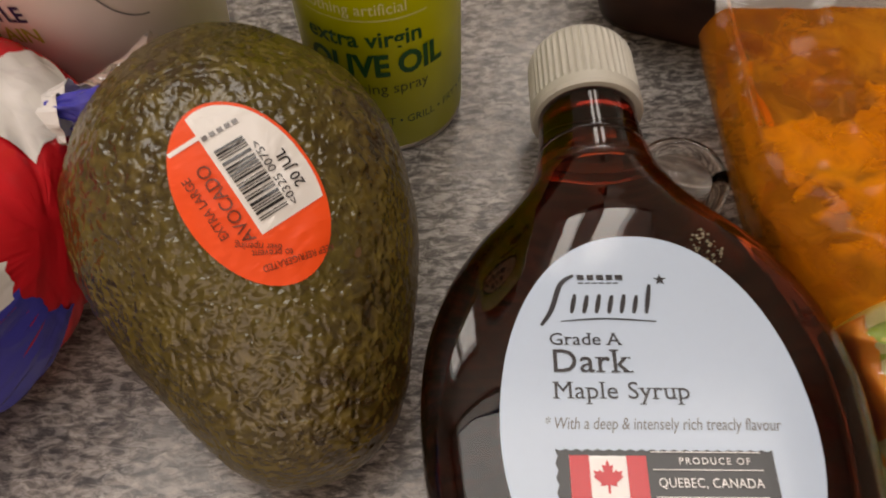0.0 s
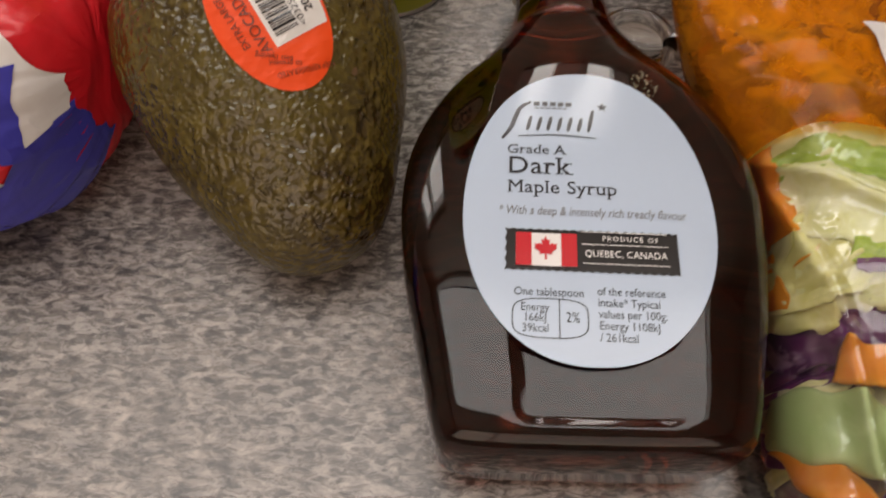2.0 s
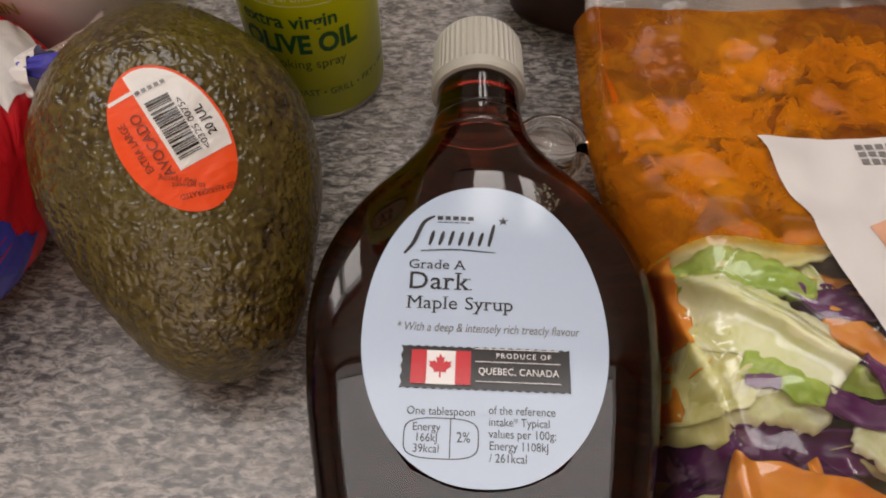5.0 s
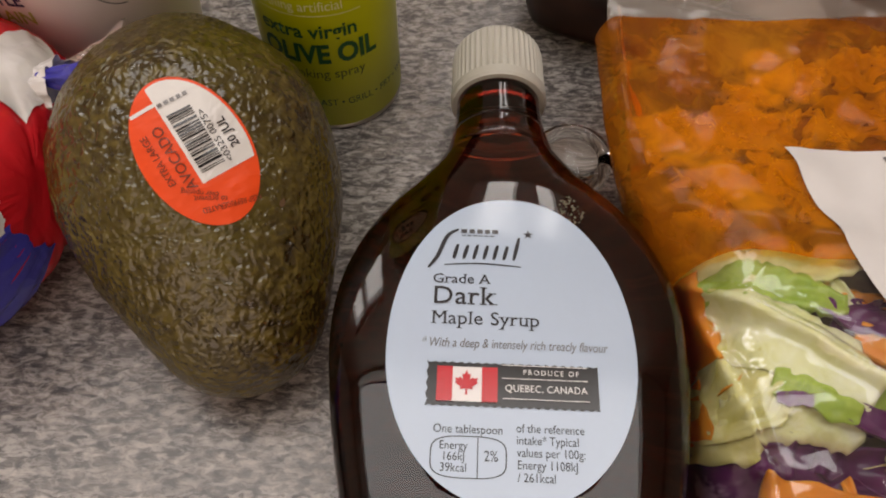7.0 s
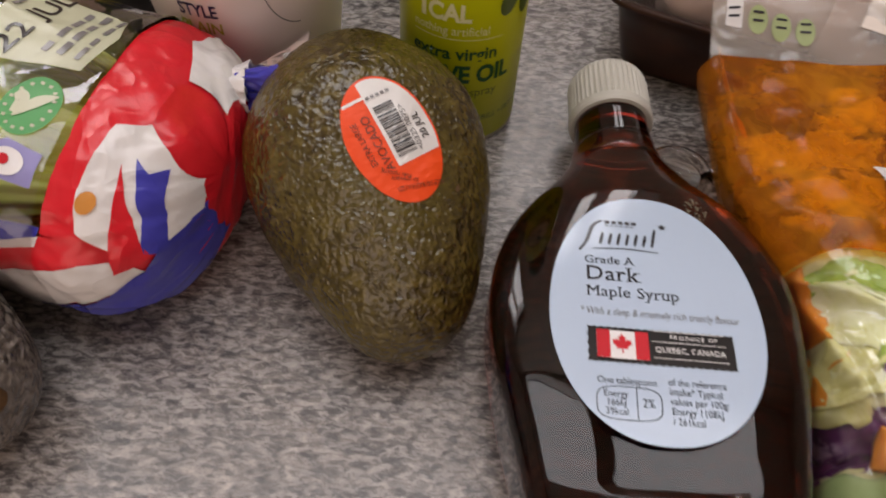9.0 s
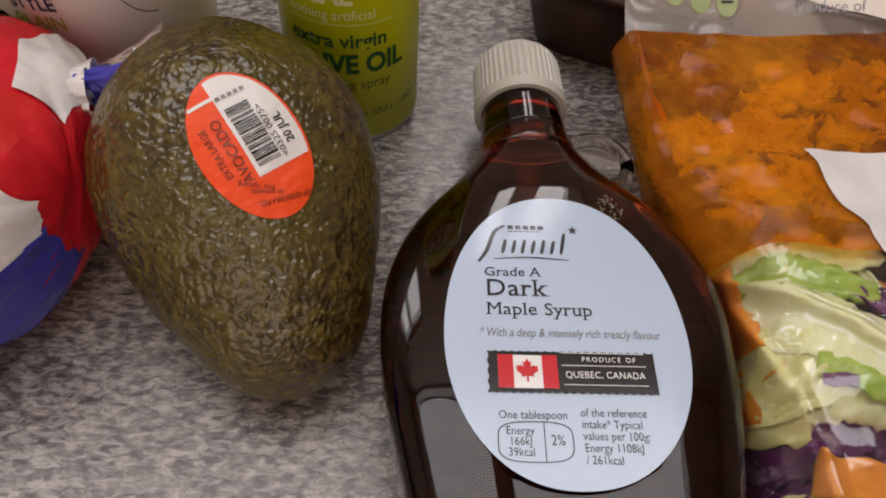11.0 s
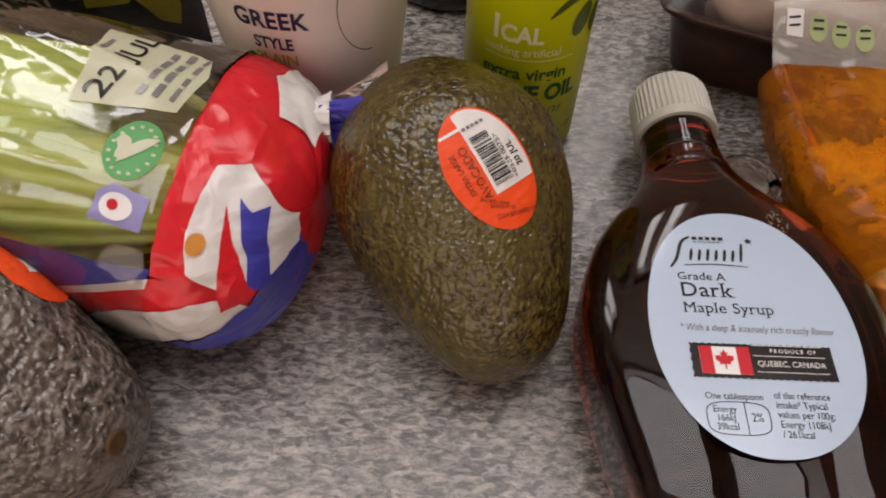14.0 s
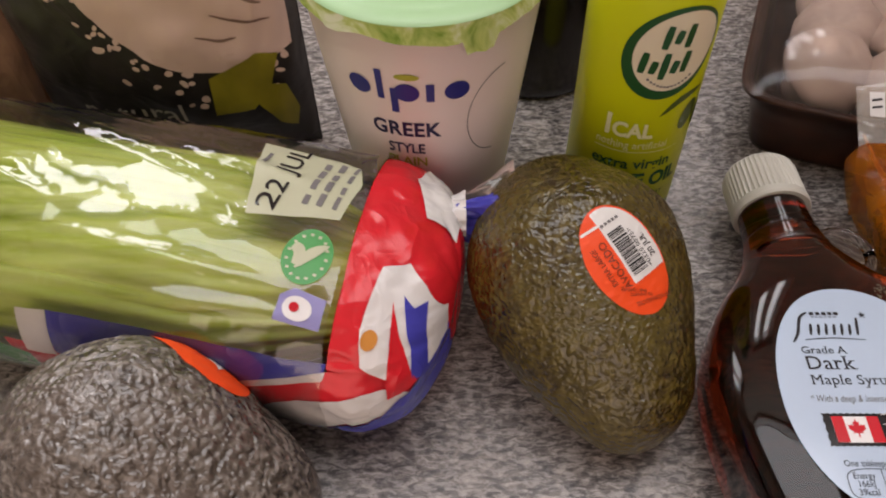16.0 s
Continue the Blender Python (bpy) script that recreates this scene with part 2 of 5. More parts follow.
def lathe(profile, seg=64):
    """A turned body about z from (radius, height) pairs."""
    bm = bmesh.new()
    rings = []
    for r, z in profile:
        if r < 1e-6:
            rings.append([bm.verts.new((0, 0, z))])
        else:
            rings.append([bm.verts.new((r * math.cos(a), r * math.sin(a), z)) for a in (2 * math.pi * k / seg for k in range(seg))])
    for a, b in zip(rings, rings[1:]):
        for k in range(seg):
            q = (k + 1) % seg
            vs = [a[k % len(a)], a[q % len(a)], b[q % len(b)], b[k % len(b)]]
            vs = list(dict.fromkeys(vs))
            if len(vs) > 2:
                bm.faces.new(vs)
    bmesh.ops.recalc_face_normals(bm, faces=bm.faces)
    return bm


def box(x0, x1, y0, y1, z0, z1, bevel=0.0):
    bm = bmesh.new()
    bmesh.ops.create_cube(bm, size=1)
    for v in bm.verts:
        v.co = (x0 + (x1 - x0) * (v.co.x + 0.5), y0 + (y1 - y0) * (v.co.y + 0.5), z0 + (z1 - z0) * (v.co.z + 0.5))
    if bevel:
        bmesh.ops.bevel(bm, geom=bm.edges[:], offset=bevel, segments=2, affect="EDGES")
    return bm


def flat(points, thick=0.0):
    """A polygon in the x, y plane."""
    bm = bmesh.new()
    bm.faces.new([bm.verts.new((x, y, 0)) for x, y in points])
    bmesh.ops.triangulate(bm, faces=bm.faces[:])
    return bm


def fine(bm, length):
    """Cuts long edges so that a flat figure can be bent."""
    for _ in range(10):
        longs = [e for e in bm.edges if e.calc_length() > length]
        if not longs:
            break
        bmesh.ops.subdivide_edges(bm, edges=longs, cuts=1)
        bmesh.ops.triangulate(bm, faces=bm.faces[:])
    return bm


def ellipse(a, b, n=48, cx=0.0, cy=0.0, turn=0.0):
    c, s = math.cos(turn), math.sin(turn)
    pts = [(a * math.cos(t), b * math.sin(t)) for t in (2 * math.pi * k / n for k in range(n))]
    return [(cx + c * x - s * y, cy + s * x + c * y) for x, y in pts]


def bars(rects):
    """Plain bars (x0, y0, x1, y1) in the x, y plane."""
    bm = bmesh.new()
    for x0, y0, x1, y1 in rects:
        bm.faces.new([bm.verts.new((x, y, 0)) for x, y in ((x0, y0), (x1, y0), (x1, y1), (x0, y1))])
    return bm


def stroke(points, width, taper=0.5):
    """A flat pen stroke through points."""
    bm = bmesh.new()
    pts = [Vector(p) for p in points]
    n = 24
    line = []
    for k in range(n + 1):
        t = k / n * (len(pts) - 1)
        i = min(int(t), len(pts) - 2)
        p0, p1, p2, p3 = pts[max(i - 1, 0)], pts[i], pts[i + 1], pts[min(i + 2, len(pts) - 1)]
        u = t - i
        line.append(0.5 * (2 * p1 + (p2 - p0) * u + (2 * p0 - 5 * p1 + 4 * p2 - p3) * u * u + (3 * p1 - p0 - 3 * p2 + p3) * u ** 3))
    last = None
    for k, p in enumerate(line):
        d = (line[min(k + 1, n)] - line[max(k - 1, 0)]).normalized()
        w = width / 2 * (1 - taper + taper * math.sin(math.pi * min(max(k / n, 0.04), 0.96)))
        a, b = bm.verts.new((p.x - d.y * w, p.y + d.x * w, 0)), bm.verts.new((p.x + d.y * w, p.y - d.x * w, 0))
        if last:
            bm.faces.new((last[0], last[1], b, a))
        last = (a, b)
    return bm


def lettering(body, size, align="LEFT", wide=1.0, shear=0.0, gap=1.0, bold=0.0):
    """The words as a flat mesh in the x, y plane; the baseline starts at the origin."""
    cu = bpy.data.curves.new("lettering", "FONT")
    cu.body, cu.size, cu.align_x, cu.shear, cu.space_character, cu.offset = body, size, align, shear, gap, bold
    cu.resolution_u = 3
    tmp = bpy.data.objects.new("lettering", cu)
    scene.collection.objects.link(tmp)
    me = bpy.data.meshes.new_from_object(tmp.evaluated_get(bpy.context.evaluated_depsgraph_get()))
    bm = bmesh.new()
    bm.from_mesh(me)
    bpy.data.objects.remove(tmp)
    bpy.data.curves.remove(cu)
    bpy.data.meshes.remove(me)
    for v in bm.verts:
        v.co.x *= wide
    return bm


def serifed(bm, size):
    """Small feet on the stem ends of a flat word."""
    ends = []
    for e in bm.edges:
        a, b = sorted((e.verts[0].co.copy(), e.verts[1].co.copy()), key=lambda p: p.x)
        if e.is_boundary and abs(a.y - b.y) < 1e-6 and 0.03 * size < b.x - a.x < 0.16 * size:
            inside = e.link_faces[0].calc_center_median().y > a.y
            ends.append((a.x, b.x, a.y, 1 if inside else -1))
    w, h = 0.075 * size, 0.045 * size
    for x0, x1, y, up in ends:
        for p, q in ((x0 - w, x0), (x1, x1 + w)):
            bm.faces.new([bm.verts.new((x, z, 0)) for x, z in ((p, y), (q, y), (q, y + up * h), (p, y + up * h))])
    return bm


def moved(bm, m):
    bmesh.ops.transform(bm, matrix=m, verts=bm.verts[:])
    return bm


def mapped(bm, f):
    for v in bm.verts:
        v.co = f(v.co.x, v.co.y)
    return bm


# ---- the room ----
def structure(name, bm, mat, label, category):
    return tagged(part(name, bm, mat, None, "", False), label, category, "", "structure")


structure("worktop", box(-1.6, 1.6, -0.10, WALL_Y, -0.04, 0.0, 0.004), M_WORKTOP, "grey and brown speckled laminate kitchen worktop", "worktop")
structure("floor", box(-1.6, 1.6, BACK_Y, WALL_Y, -1.0, -0.9), M_FLOOR, "plain brown wooden kitchen floor", "floor")
structure("wall_west", box(-1.7, -1.6, BACK_Y, WALL_Y, -0.9, 1.5), M_WALL, "plain warm cream painted wall", "wall")
structure("wall_east", box(1.6, 1.7, BACK_Y, WALL_Y, -0.9, 1.5), M_WALL, "plain warm cream painted wall", "wall")


def joined(boxes):
    bm = bmesh.new()
    for dims in boxes:
        piece = box(*dims)
        me = bpy.data.meshes.new("piece")
        piece.to_mesh(me)
        piece.free()
        bm.from_mesh(me)
        bpy.data.meshes.remove(me)
    return bm


def window_wall(y0, y1, holes):
    """A wall with openings, in upright strips."""
    strips, x = [], -1.7
    for x0, x1, z0, z1 in sorted(holes):
        strips += [(x, x0, y0, y1, -0.9, 1.5), (x0, x1, y0, y1, -0.9, z0), (x0, x1, y0, y1, z1, 1.5)]
        x = x1
    return joined(strips + [(x, 1.7, y0, y1, -0.9, 1.5)])


structure("ceiling", joined([(-1.6, ROOF[0], BACK_Y, WALL_Y, 1.5, 1.6), (ROOF[1], 1.6, BACK_Y, WALL_Y, 1.5, 1.6), (ROOF[0], ROOF[1], BACK_Y, ROOF[2], 1.5, 1.6), (ROOF[0], ROOF[1], ROOF[3], WALL_Y, 1.5, 1.6)]), M_CEILING, "plain white painted kitchen ceiling with a skylight opening", "ceiling")
structure("wall_north", window_wall(WALL_Y, WALL_Y + 0.1, [w[:4] for w in WINDOWS if w[4] > 0]), M_WALL, "plain warm cream painted wall with window openings", "wall")
structure("wall_south", window_wall(BACK_Y - 0.1, BACK_Y, [w[:4] for w in WINDOWS if w[4] < 0]), M_WALL, "plain warm cream painted wall with a wide window", "wall")
for k, (x0, x1, z0, z1, wall, _, _) in enumerate(WINDOWS):
    window = thing("window_%d" % (k + 1), "white plastic framed kitchen window", "window", None, "", "structure")
    ya, yb = (wall + 0.03, wall + 0.08) if wall > 0 else (wall - 0.08, wall - 0.03)
    xm = x0 + 0.5 * (x1 - x0)
    for a0, a1, c0, c1 in ((x0, x0 + 0.04, z0, z1), (x1 - 0.04, x1, z0, z1), (xm - 0.025, xm + 0.025, z0, z1), (x0, x1, z0, z0 + 0.04), (x0, x1, z1 - 0.04, z1)):
        part("window_frame", box(a0, a1, ya, yb, c0, c1, 0.004), M_FRAME, window, "", False)

# ---- maple syrup bottle, lying on its back ----
BOTTLE = (0.0450, 0.003)
BOTTLE_ROWS = [  # distance from the base, half width, half depth, squareness
    (0.000, 0.0330, 0.0160, 4.0), (0.002, 0.0375, 0.0195, 4.6), (0.006, 0.0398, 0.0215, 5.2), (0.020, 0.0430, 0.0232, 5.4), (0.042, 0.0475, 0.0240, 5.4),
    (0.066, 0.0502, 0.0242, 5.2), (0.084, 0.0492, 0.0242, 4.6), (0.100, 0.0445, 0.0236, 3.8), (0.113, 0.0375, 0.0222, 3.1), (0.124, 0.0295, 0.0200, 2.5),
    (0.133, 0.0232, 0.0182, 2.2), (0.141, 0.0190, 0.0168, 2.0), (0.150, 0.0164, 0.0156, 2.0), (0.160, 0.0150, 0.0150, 2.0), (0.168, 0.0148, 0.0148, 2.0)]


def smooth_rows(rows, t):
    """Catmull-Rom through rows of (position, values...)."""
    i = max(k for k in range(len(rows) - 1) if rows[k][0] <= t or k == 0)
    p = [rows[max(i - 1, 0)], rows[i], rows[i + 1], rows[min(i + 2, len(rows) - 1)]]
    u = (t - p[1][0]) / (p[2][0] - p[1][0])
    h = p[2][0] - p[1][0]
    out = []
    for k in range(1, len(p[1])):
        m1 = (p[2][k] - p[0][k]) / max(p[2][0] - p[0][0], 1e-6) * h
        m2 = (p[3][k] - p[1][k]) / max(p[3][0] - p[1][0], 1e-6) * h
        out.append((2 * u ** 3 - 3 * u * u + 1) * p[1][k] + (u ** 3 - 2 * u * u + u) * m1 + (3 * u * u - 2 * u ** 3) * p[2][k] + (u ** 3 - u * u) * m2)
    return out


def sq(c, n):
    return math.copysign(abs(c) ** (2 / n), c)


def syrup_bottle():
    b = thing("syrup_bottle", "flat flask of dark maple syrup lying on the worktop", "bottle", pose(BOTTLE[0], BOTTLE[1], 0))
    zc = 0.0244

    def skin(t0, t1, nu, grow=0.0):
        def f(u, v):
            t = t0 + (t1 - t0) * u
            a, d, n = smooth_rows(BOTTLE_ROWS, t)
            w = 2 * math.pi * v
            x, z = a * sq(math.cos(w), n), d * sq(math.sin(w), n)
            # a sunk panel low on the front and the back
            px, py = max(abs(x) - 0.0160, 0), max(0.0105 - t, 0)
            edge = min(max((0.0050 - math.hypot(px, py)) / 0.0022, 0), 1) * min(max((0.096 - t) / 0.006, 0), 1)
            z -= math.copysign(0.0015 * edge * edge * (3 - 2 * edge), z)
            return (x * (1 + grow), t, zc + z * (1 + grow))
        return sheet(f, nu, 128, True)
    part("glass_body", close_ends(skin(0.0, 0.150, 150)), M_SYRUP, b, "dark brown syrup behind clear glass")
    part("neck", close_ends(skin(0.1502, 0.168, 24)), M_NECK, b, "dark red-brown filled glass neck")
    ring = lathe([(0.0166, 0), (0.0180, 0.0012), (0.0182, 0.0026), (0.0168, 0.0042), (0.0160, 0.0042)], 64)
    part("glass_collar", moved(ring, pose(0, 0.1385, zc, -90, 0, 0)), M_GLASS, b, "clear moulded glass ring")
    # screw cap with ribs
    bm = bmesh.new()
    seg = 144
    rings = []
    for r, y, rib in ((0.0135, 0.0, 0), (0.0166, 0.0, 0), (0.0172, 0.0012, 0), (0.0172, 0.0042, 0), (0.0166, 0.0050, 1), (0.0164, 0.0215, 1), (0.0160, 0.0240, 0.6), (0.0148, 0.0258, 0), (0.0115, 0.0264, 0)):
        rings.append([bm.verts.new((q * math.cos(w), y, q * math.sin(w))) for w, q in ((2 * math.pi * k / seg, r + rib * (0.00032 if k % 3 == 0 else -0.00020)) for k in range(seg))])
    for a, c in zip(rings, rings[1:]):
        for k in range(seg):
            bm.faces.new((a[k], a[(k + 1) % seg], c[(k + 1) % seg], c[k]))
    bm.faces.new(rings[-1])
    bmesh.ops.recalc_face_normals(bm, faces=bm.faces)
    cap = part("cap", moved(bm, pose(0.0002, 0.1655, zc)), M_CAP, b, "ribbed cream plastic screw cap")
    for p in cap.data.polygons:
        p.use_smooth = False
    # little ring handle at the shoulder
    def loop(u, v):
        w, q = 2 * math.pi * u, 2 * math.pi * v
        rr = 0.0115 + 0.0026 * math.cos(q)
        return (0.0255 + rr * math.cos(w), 0.1440 + 1.06 * rr * math.sin(w), zc - 0.003 + 0.0040 * math.sin(q))
    part("ring_handle", close_ends(sheet(loop, 56, 20, True)), M_HANDLE, b, "small clear glass ring handle")
    bmesh_disc = lathe([(0.0, -0.0012), (0.0092, -0.0012), (0.0098, 0), (0.0092, 0.0012), (0.0, 0.0012)], 40)
    part("handle_web", moved(bmesh_disc, pose(0.0255, 0.1440, zc - 0.003)), M_HANDLE, b, "thin clear glass web")

    # foam of bubbles caught under the shoulder
    rnd = random.Random(31)
    bm = bmesh.new()
    for _ in range(46):
        a, q = rnd.uniform(0, 6.283), math.sqrt(rnd.random())
        x, y = 0.0190 + 0.0034 * q * math.cos(a), 0.1052 + 0.0058 * q * math.sin(a)
        x += 0.25 * (0.1052 - y)
        half, deep, n = smooth_rows(BOTTLE_ROWS, y)
        z = zc + deep * max(1 - abs(x / half) ** n, 0.0) ** (1 / n)
        bmesh.ops.create_icosphere(bm, subdivisions=1, radius=rnd.uniform(0.00022, 0.00055), matrix=Matrix.Translation((x, y, z + 0.0001)))
    tagged(part("bubbles", bm, M_BUBBLE, b, "foam of tiny bubbles"), kind="stuff")
    # label, egg-shaped paper
    def height(x, y):
        a, d, n = smooth_rows(BOTTLE_ROWS, min(max(y, 0.001), 0.149))
        return zc + d * max(1 - abs(x / a) ** n, 0.0) ** (1 / n)
    def egg(k, n=160):
        w = 2 * math.pi * k / n
        s = math.sin(w)
        y = 0.0595 + (0.0485 if s > 0 else 0.0405) * s
        hw = 0.0328 * sq(math.cos(w), 2.15 if s > 0 else 2.25)
        return hw, y
    bm = bmesh.new()
    mid = bm.verts.new((0, 0.060, height(0, 0.060) + 0.0004))
    n = 160
    rows = []
    for r in range(1, 21):
        row = []
        for k in range(n):
            x, y = egg(k)
            x, y = x * r / 20, 0.060 + (y - 0.060) * r / 20
            row.append(bm.verts.new((x, y, height(x, y) + 0.0004)))
        rows.append(row)
    for k in range(n):
        bm.faces.new((mid, rows[0][k], rows[0][(k + 1) % n]))
        for a, c in zip(rows, rows[1:]):
            bm.faces.new((a[k], c[k], c[(k + 1) % n], a[(k + 1) % n]))
    label = part("label", bm, M_LABEL, b, "pale blue-white egg-shaped paper label")

    TURN = -1.5  # the print lies a little askew
    def put(name, bm, mat, x, y, lift=0.0002, text="", split=0.0025):
        m = Matrix.Translation((x, y, 0)) @ pose(0, 0, 0, 0, 0, TURN)
        moved(bm, m)
        fine(bm, split)
        for v in bm.verts:
            v.co.z = height(v.co.x, v.co.y) + 0.0004 + lift
        return part(name, bm, mat, label, text, False)
    # brand mark as plain strokes
    for k, (x0, w0) in enumerate(((0.0, 0.0016), (0.0023, 0.0015), (0.0045, 0.0016), (0.0067, 0.0015), (0.0088, 0.0017))):
        put("brand_bar", bars([(x0, 0, x0 + w0, 0.0014)]), M_INK, -0.0132, 0.0956)
    put("brand_rule", bars([(k * 0.0016, 0, k * 0.0016 + 0.0012, 0.0003) for k in range(6)]), M_INK, -0.0131, 0.0946)
    S = 0.0112
    strokes = [([(-0.1, -0.25), (0.12, 0.1), (0.34, 0.70), (0.62, 0.92)], 0.0012)] + [([(0.62 + 0.25 * k, 0.46 - 0.02 * (k % 2)), (0.52 + 0.25 * k, 0.02)], 0.0011) for k in range(6)] + [([(2.16, 0.70), (2.02, 0.02)], 0.0011), ([(0.30, -0.16), (1.2, -0.10), (2.2, -0.16)], 0.0004)]
    for pts, w in strokes:
        put("brand_stroke", stroke([(x * S, y * S) for x, y in pts], w, 0.45), M_INK, -0.0212, 0.0868)
    star = []
    for k in range(10):
        r = 0.0016 if k % 2 == 0 else 0.00062
        star.append((r * math.sin(math.pi * k / 5), r * math.cos(math.pi * k / 5)))
    put("star_mark", flat(star), M_INK, 0.0058, 0.0952)
    put("lettering", serifed(lettering("Grade A", 0.0042, wide=1.08), 0.0042), M_INK, -0.0211, 0.0792)
    put("lettering", serifed(lettering("Dark", 0.0077, wide=1.02, bold=0.00004, gap=1.06), 0.0077), M_INK, -0.0211, 0.0728)
    put("lettering", serifed(lettering("Maple Syrup", 0.0055, wide=1.02, gap=1.04), 0.0055), M_INK, -0.0212, 0.0668)
    put("lettering", lettering("* With a deep & intensely rich treacly flavour", 0.0037, wide=0.715, shear=0.22), M_GREY_INK, -0.0236, 0.0602)
    put("origin_panel", flat([(x, y) for x, y in [(0.0005 * (k % 2), 0.0002 + 0.0118 * k / 8) for k in range(9)] + [(0.044 * k / 40, 0.0120 - 0.00035 * (k % 2)) for k in range(41)][::1]
                              + [(0.0440, 0.0118 - 0.0116 * k / 8) for k in range(9)] + [(0.044 - 0.044 * k / 40, 0.00035 * (k % 2)) for k in range(41)]]), M_BLACK, -0.0222, 0.0440, 0.0002, "", 0.004)
    put("flag_field", bars([(0, 0, 0.0155, 0.0093)]), M_FLAG_WHITE, -0.0194, 0.0452, 0.0004)
    put("flag_band", bars([(0, 0, 0.0040, 0.0093)]), M_FLAG_RED, -0.0194, 0.0452, 0.0006)
    put("flag_band", bars([(0.0115, 0, 0.0155, 0.0093)]), M_FLAG_RED, -0.0194, 0.0452, 0.0006)
    half = [(0.0, 1.0), (0.14, 0.66), (0.30, 0.74), (0.24, 0.30), (0.46, 0.48), (0.52, 0.36), (0.80, 0.42), (0.70, 0.18), (0.80, 0.08), (0.40, -0.26), (0.46, -0.42), (0.06, -0.36), (0.06, -0.80)]
    leaf = [(x * 0.0037, y * 0.0037) for x, y in half] + [(-x * 0.0037, y * 0.0037) for x, y in half[::-1][:-1]]
    put("maple_leaf", flat(leaf), M_FLAG_RED, -0.0117, 0.0497, 0.0006)
    put("lettering", lettering("PRODUCE OF", 0.0020, wide=0.95, gap=1.3), M_FLAG_WHITE, 0.0028, 0.0523, 0.0005)
    put("lettering", lettering("QUEBEC, CANADA", 0.0027, wide=0.87, gap=1.05), M_FLAG_WHITE, -0.0019, 0.0478, 0.0005)
    for dy in (0.0548, 0.0512, 0.0458):
        put("panel_rule", bars([(0, 0, 0.0220, 0.0002)]), M_FLAG_WHITE, -0.0026, dy, 0.0005)
    put("lettering", lettering("One tablespoon", 0.0031, wide=0.86), M_INK, -0.0200, 0.0372)
    for k, words in enumerate(("of the reference", "intake* Typical", "values per 100g:", "Energy 1108kJ", "/ 261kcal")):
        put("lettering", lettering(words, 0.0031, wide=0.83), M_INK, 0.0006, 0.0374 - 0.0030 * k)
    for k, words in enumerate(("Energy", "166kJ", "39kcal")):
        put("lettering", lettering(words, 0.0030, "CENTER", 0.86), M_INK, -0.0149, 0.0330 - 0.0027 * k)
    put("lettering", lettering("2%", 0.0038, "CENTER", 0.78), M_INK, -0.0057, 0.0301)
    pill = []
    for k in range(48):
        w = 2 * math.pi * k / 48
        pill.append((0.0094 * sq(math.cos(w), 3.0), 0.0052 * sq(math.sin(w), 4.0)))
    bm = bmesh.new()
    for k in range(48):
        (x0, y0), (x1, y1) = pill[k], pill[(k + 1) % 48]
        bm.faces.new([bm.verts.new((x * s, y * s * (1 if s == 1 else 0.985), 0)) for x, y, s in ((x0, y0, 1), (x1, y1, 1), (x1, y1, 0.97), (x0, y0, 0.97))])
    put("energy_outline", bm, M_INK, -0.0112, 0.0311)
    put("energy_divider", bars([(0, 0, 0.00025, 0.0102)]), M_INK, -0.0092, 0.0261)
    return b


syrup_bottle()


# ---- avocados ----
AVO_ROWS = [(0.0, 0.0010), (0.0025, 0.0125), (0.009, 0.0235), (0.021, 0.0335), (0.038, 0.0415), (0.054, 0.0440), (0.070, 0.0425), (0.086, 0.0375), (0.100, 0.0312), (0.111, 0.0256), (0.119, 0.0200), (0.1238, 0.0134), (0.1255, 0.0080), (0.126, 0.0010)]


def avocado(label, mat, far, tip, big=1.0, seed=0.0, turn=0.0):
    """An avocado that lies on its side, blunt end at far, narrow end at tip."""
    far, tip = Vector((*far, 0)), Vector((*tip, 0))
    d = (tip - far).normalized()
    side = Vector((-d.y, d.x, 0))
    L = (tip - far).length
    k = L / 0.126
    a = thing("avocado", label, "avocado", Matrix.Translation(far), "avocados")

    def f(u, v):
        t = 0.126 * (0.5 - 0.5 * math.cos(math.pi * u))
        (r,) = smooth_rows(AVO_ROWS, t)
        r *= big
        zc = 0.044 * big if t < 0.054 else (0.044 - 0.0215 * ((t - 0.054) / 0.072) ** 1.15) * big
        w = 2 * math.pi * v
        p = d * (t * k) + side * (r * math.cos(w)) + Vector((0, 0, zc + r * math.sin(w)))
        q = p * 34 + Vector((seed, 0, 0))
        ends = min(1.0, 5 * u, 5 * (1 - u))
        grow = 0.0011 * noise.noise(q) + 0.0005 * noise.noise(q * 4.1) + ends * (0.00026 * noise.noise(q * 14) + 0.00018 * noise.noise(q * 27))
        p += (side * math.cos(w) + Vector((0, 0, math.sin(w)))) * grow
        p.z = max(p.z, 0.0)
        return p
    bm = sheet(f, 230, 300, True)
    bmesh.ops.remove_doubles(bm, verts=bm.verts[:], dist=0.00002)
    close_ends(bm)
    from_skin = BVHTree.FromBMesh(bm)
    skin = part("skin", bm, mat, a, "pebbled dark green avocado skin")
    # stub of the stalk
    stub = lathe([(0.0, -0.001), (0.0036, -0.001), (0.0041, 0.0003), (0.0034, 0.0010), (0.0020, 0.0005), (0.0, 0.0008)], 20)
    at, out, _, _ = from_skin.find_nearest(Vector((-0.1548, 0.0319, 0.0313)) - far)
    if turn:
        part("stalk_scar", moved(stub, Matrix.Translation(at) @ out.to_track_quat("Z", "Y").to_matrix().to_4x4()), M_SCAR, a, "small brown stalk scar")
    return a, from_skin


